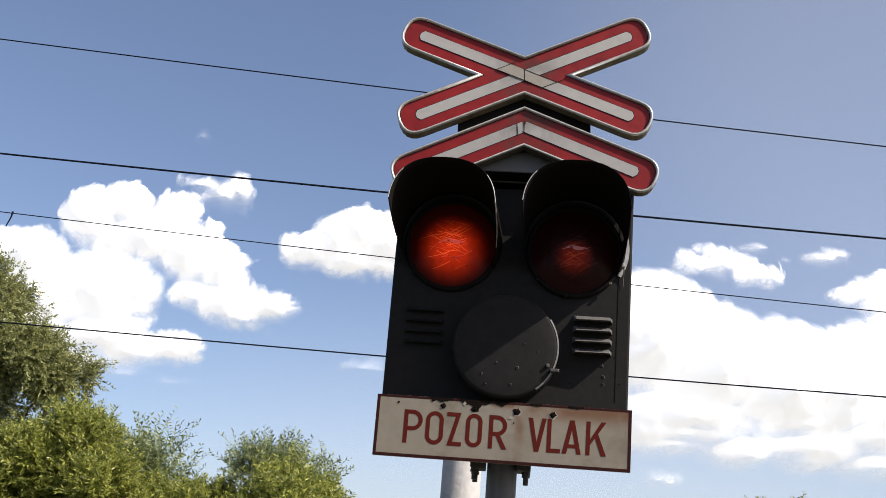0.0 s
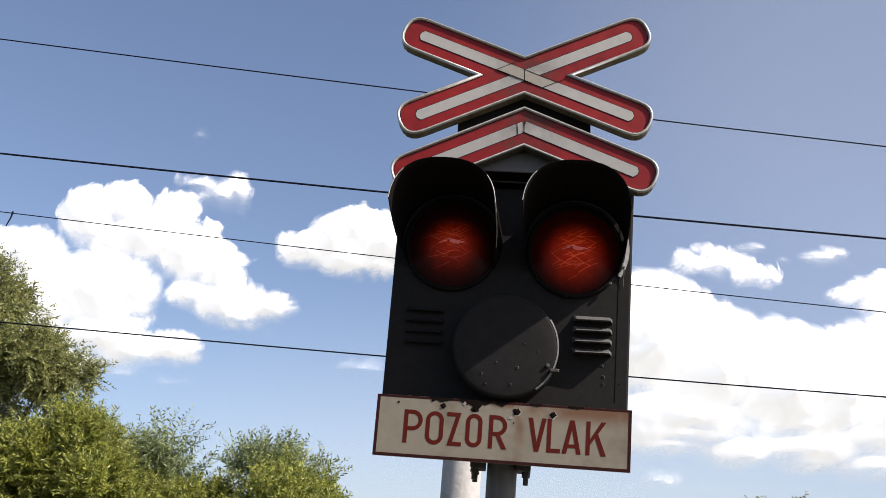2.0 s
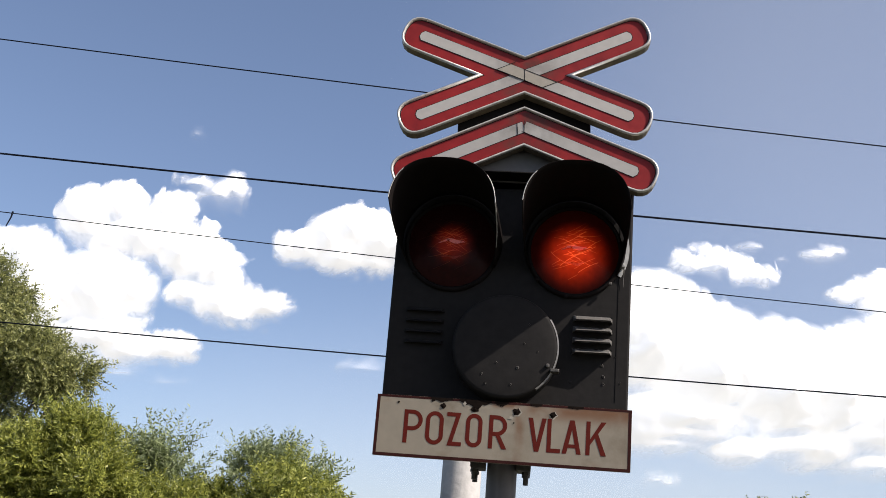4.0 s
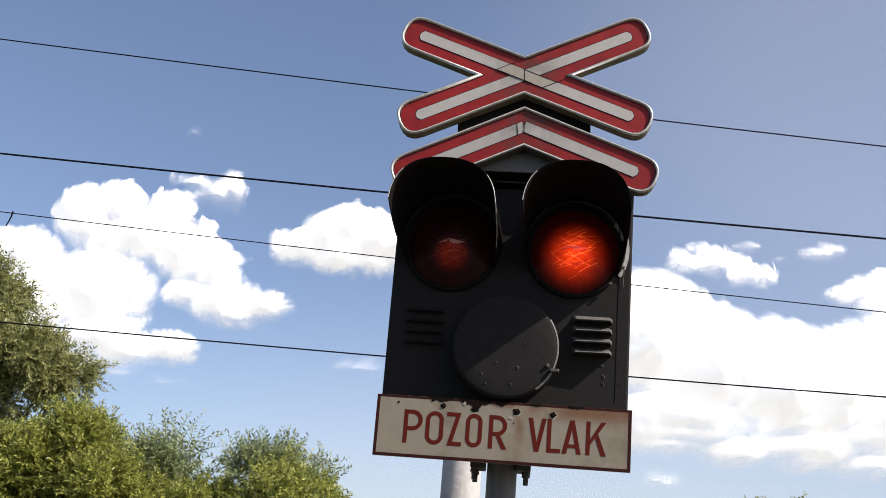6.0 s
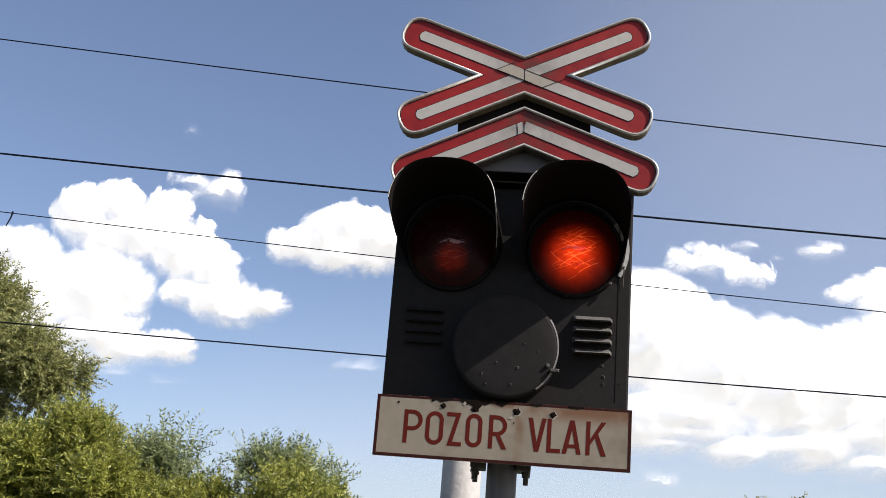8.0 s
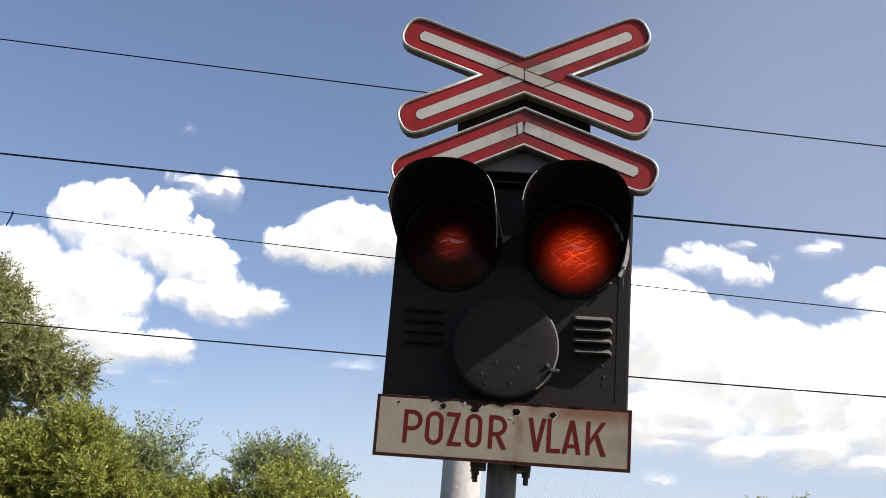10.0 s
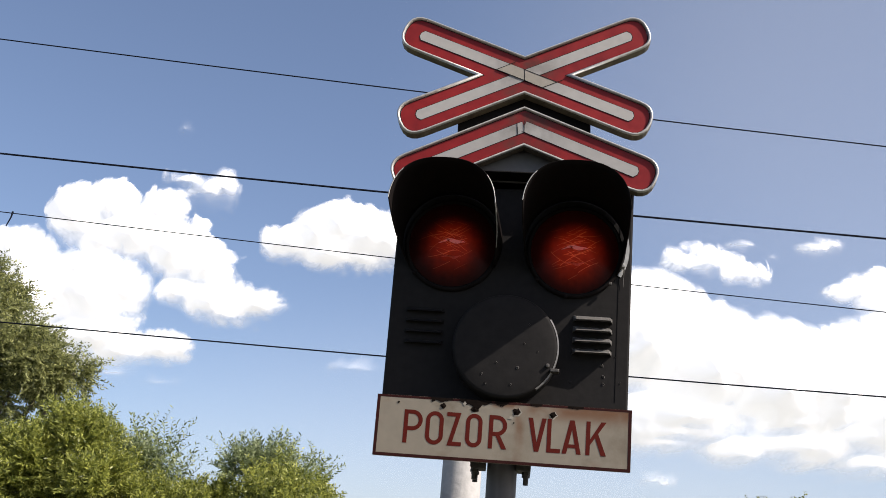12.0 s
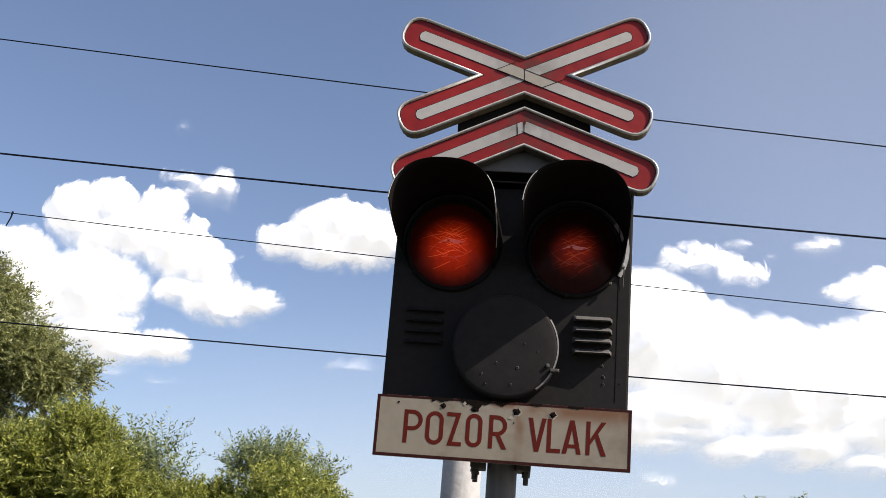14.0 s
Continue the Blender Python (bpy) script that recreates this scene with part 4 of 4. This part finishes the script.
def build_cloud(label, lobes, drift, seed, soft=5.0, rough=9.0, step=1.0, depth=1.0, thin=1.0, far=1.0):
    """A heap of soft lobes as one closed relief, denser inward."""
    L = np.array(lobes, float)
    if L.shape[1] == 3:
        L = np.column_stack([L, L[:, 2]])
    cx, cy = L[:, 0].mean(), L[:, 1].mean()
    x0, x1 = (L[:, 0] - L[:, 2]).min() - 12, (L[:, 0] + L[:, 2]).max() + 12
    y0, y1 = (L[:, 1] - L[:, 3]).min() - 12, (L[:, 1] + L[:, 3]).max() + 12
    xs, ys = np.arange(x0, x1, step), np.arange(y0, y1, step)
    X, Y = np.meshgrid(xs, ys, indexing="ij")
    f = np.full(X.shape, -1e3)
    for a, b, r, s in L:
        d = np.sqrt(((X - a) / r) ** 2 + ((Y - b) / s) ** 2)
        g = (1 - d) * min(r, s)
        k = 5.0
        h = np.clip(0.5 + 0.5 * (f - g) / k, 0, 1)
        f = g * (1 - h) + f * h + k * h * (1 - h)
    under = np.clip(np.gradient(f, axis=1) / step * 1.2, 0, 1)
    heap = np.maximum(f + 6, 0)
    wx, wy = fractal(X / 30, Y / 30, seed + 20, 3) - 0.5, fractal(X / 30, Y / 30, seed + 30, 3) - 0.5
    f = f + rough * (0.42 - fractal((X + 22 * wx) / 19, (Y + 22 * wy) / 19, seed, 4, True)) * 1.5 + rough * 0.25 + 2.2
    inside = f > 0
    bulge = 0 * heap if far > 1 else depth * (np.sqrt(heap) * 6.5 + 13 * fractal(X / 34 + wx, Y / 34 + wy, seed + 50, 2) * np.clip(heap / 22, 0, 1))
    blur = soft * 1.4 if far > 1 else soft * (0.6 + 2.4 * fractal(X / 36, Y / 36, seed + 90, 3) ** 1.5) * (1 + 1.8 * under)
    dens = np.clip(f / blur, 0, 1)
    dens = dens * dens * (3 - 2 * dens) * thin
    keep = inside[:-1, :-1] & inside[1:, :-1] & inside[1:, 1:] & inside[:-1, 1:]
    used = np.zeros(X.shape, bool)
    used[:-1, :-1] |= keep
    used[1:, :-1] |= keep
    used[1:, 1:] |= keep
    used[:-1, 1:] |= keep
    idx = np.full(X.shape, -1)
    n = int(used.sum())
    idx[used] = np.arange(n)
    k = FAR * far / 1000
    front = np.column_stack([(X[used] - cx) * k, (Y[used] - cy) * k, bulge[used] * k])
    I, J = np.nonzero(keep)
    q = np.column_stack([idx[I, J], idx[I + 1, J], idx[I + 1, J + 1], idx[I, J + 1]])
    me = bpy.data.meshes.new("cloud")
    me.from_pydata(front.tolist(), [], q.tolist())
    at = me.attributes.new("cloud_cover", "FLOAT", "POINT")
    at.data.foreach_set("value", dens[used].astype(np.float32))
    ob = part("cloud", me, CLOUD, smooth=True)
    tagged(ob, label, "cloud", "fair-weather clouds")
    here = lambda dx, dy: SIGHT @ Matrix.Translation(((cx + dx) * k, (cy + dy) * k, -FAR * far))
    ob.matrix_world = here(0, 0)
    return ob, here(0, 0), here(*drift)


def lobes_at(*rows):
    """Lobes from places right and down of the upper left corner of the view, at 0.5 thousandths a unit."""
    return [((r[0] - 784) / 2, (441 - r[1]) / 2, r[2] / 2, (r[3] if len(r) > 3 else r[2]) / 2) for r in rows]


DRIFTING = []


def build_clouds():
    add = lambda *a, **k: DRIFTING.append(build_cloud(*a, **k))
    # Two glowing veils added to lighten the sky at right and low down.
    add("thin high haze whitening the blue", lobes_at((1750, 150, 1100, 800)), (-4, 2), 113, rough=0.5, soft=200, step=9, thin=0.11, far=1.2)
    add("thin bright haze low over the horizon", lobes_at((1000, 1130, 1600, 680)), (-3, 0), 127, rough=0.5, soft=190, step=9, thin=0.24, far=1.25)
    add("large white heaped cloud with a billowing top and ragged tail", lobes_at((180, 390, 66, 62), (235, 370, 52, 50), (322, 385, 48, 50), (280, 420, 95, 58), (350, 450, 70, 62), (402, 480, 48, 50), (410, 535, 62, 48), (485, 542, 54, 34), (430, 556, 56, 32), (230, 435, 70, 46), (345, 520, 42, 32)), (-13.5, 3), 11)
    add("broad white cloud low behind the tree", lobes_at((15, 440, 50, 42), (75, 460, 62, 62), (120, 530, 100, 74), (200, 520, 80, 72), (255, 515, 52, 48), (60, 560, 110, 90), (180, 590, 110, 55), (322, 613, 56, 34), (240, 615, 80, 38), (130, 630, 90, 40), (180, 475, 80, 34)), (-11.5, 0.5), 23, rough=7)
    add("rounded white cloud passing behind the signal", lobes_at((560, 445, 55, 42), (600, 425, 52, 52), (640, 410, 52, 50), (690, 430, 65, 55), (620, 460, 60, 42), (680, 468, 50, 26), (530, 445, 36, 30), (720, 440, 50, 45)), (-19.5, 7), 37)
    add("thin torn wisp of cloud", lobes_at((412, 350, 58, 38), (366, 330, 54, 20), (432, 342, 34, 36), (340, 320, 26, 10)), (-14.5, 4), 41, rough=13, soft=9, thin=0.95)
    add("vast white cloud bank, soft and grey-bellied below", lobes_at((1130, 590, 150, 120), (1240, 640, 130, 112), (1350, 670, 130, 118), (1450, 680, 120, 108), (1560, 690, 140, 150), (1400, 770, 170, 62), (1380, 728, 170, 70), (1500, 748, 130, 70), (1510, 800, 110, 48), (1200, 715, 160, 75), (1180, 745, 170, 56), (1165, 765, 140, 42), (1290, 780, 110, 44), (1640, 720, 120, 120)), (-6.5, 1), 53, soft=8, rough=7, depth=1.6)
    add("white cloud shelf above the cloud bank", lobes_at((1560, 527, 66, 44), (1505, 522, 44, 24), (1620, 520, 80, 46), (1475, 522, 24, 13)), (-5, 3), 61, rough=6)
    add("small white cloud with ragged edges", lobes_at((1212, 468, 36, 28), (1260, 467, 44, 30), (1312, 485, 46, 30), (1348, 490, 28, 26)), (-13, 2), 71, rough=12, soft=6)
    add("faint wisp beside the small cloud", lobes_at((1335, 440, 24, 12), (1375, 462, 16, 9)), (-13, 3), 77, soft=10, thin=0.6)
    add("tiny flat white cloud", lobes_at((1448, 458, 36, 14), (1468, 452, 20, 12)), (-6, 10), 83, rough=4, soft=6)
    add("small soft cloud low in the sky", lobes_at((1155, 838, 28, 18), (1175, 845, 20, 12)), (-5.5, -1.5), 91, rough=7, soft=9, thin=0.95)
    add("thin small cloud beside the signal", lobes_at((640, 646, 40, 15), (670, 650, 28, 12)), (-12, 0), 97, rough=6, soft=14, thin=0.45)
    add("faint speck of cloud high in the blue", lobes_at((368, 248, 16, 17)), (-17, 8), 101, rough=5, soft=14, thin=0.25)
    add("soft ragged scrap under the broad cloud", lobes_at((225, 655, 56, 20), (190, 640, 60, 22), (310, 672, 30, 10)), (-12, 0), 107, rough=5, soft=12, thin=0.75)


# ---- build ----
build_ground()
BULBS = build_signal()
build_crossbuck()
build_sign()
build_pole()
build_wires()
build_plants()
build_clouds()

# ---- what moves: the lamps' flashing, the clouds' drift, the plants' sway ----
BEAT, FIRST = 0.969, 0.222
ONE = ((-0.483, 0), (-0.27, 0.0), (-0.22, 0.1), (-0.15, 0.55), (-0.10, 0.8), (-0.04, 0.97), (0.0, 1), (0.04, 0.97), (0.08, 0.82), (0.13, 0.52), (0.18, 0.33), (0.25, 0.17), (0.31, 0.09), (0.38, 0.03), (0.44, 0), (0.483, 0))
OTHER = ((-0.483, 1), (-0.29, 1), (-0.25, 0.93), (-0.22, 0.78), (-0.18, 0.45), (-0.15, 0.3), (-0.12, 0.2), (-0.06, 0.1), (0.0, 0.06), (0.06, 0.08), (0.10, 0.15), (0.13, 0.27), (0.18, 0.5), (0.23, 0.75), (0.28, 0.88), (0.36, 1), (0.483, 1))


def level(table, t):
    o = (t - FIRST + BEAT / 2) % BEAT - BEAT / 2
    for (a, va), (b, vb) in zip(table, table[1:]):
        if a <= o <= b:
            return va + (vb - va) * (o - a) / (b - a)
    return table[-1][1]


def bulb_pose(v):
    """The bulb stands before the added baffle plate when lit, draws back through the plate as it fades, and hides
    behind it when out.
    """
    depth = 0.026 + 0.188 * (1 - v) ** 1.35 if v > 0.12 else 0.184 + 0.02 * (0.12 - v) / 0.12
    aside = 0.0 if v > 0.12 else -0.085 * (0.12 - v) / 0.12
    return pose(0, depth, -0.012 * min(1.0, max(0.0, (v - 0.3) / 0.4)) - aside)


def motions():
    for bulb, table in zip(BULBS, (OTHER, ONE)):
        walk(bulb, [(k / 15, bulb_pose(level(table, k / 15))) for k in range(211)])
    for ob, a, b in DRIFTING:
        walk(ob, [(0.0, a), (14.0, b)])
    for ob, c, ph, size, wind, share in SWAYING:
        rows = []
        for k in range(57):
            t = k * 0.25
            w = math.sin(2 * math.pi * t / 2.9 + ph) + 0.5 * math.sin(2 * math.pi * t / 1.3 + 2 * ph)
            u = math.sin(2 * math.pi * t / 3.7 + 1.3 * ph)
            dx = share * (lean_at(wind, t) if wind else 0.03 * math.sin(2 * math.pi * t / 6.5 + ph * 0.2))
            tilt = math.degrees(math.atan2(0.55 * dx, size + 0.3))
            rows.append((t, Matrix.Translation(c) @ pose(0.65 * dx + 0.010 * w * size, 0, 0.008 * u * size - 0.25 * abs(dx), 0.8 * u, tilt + 1.1 * w * share, 0.8 * u)))
        walk(ob, rows)


motions()
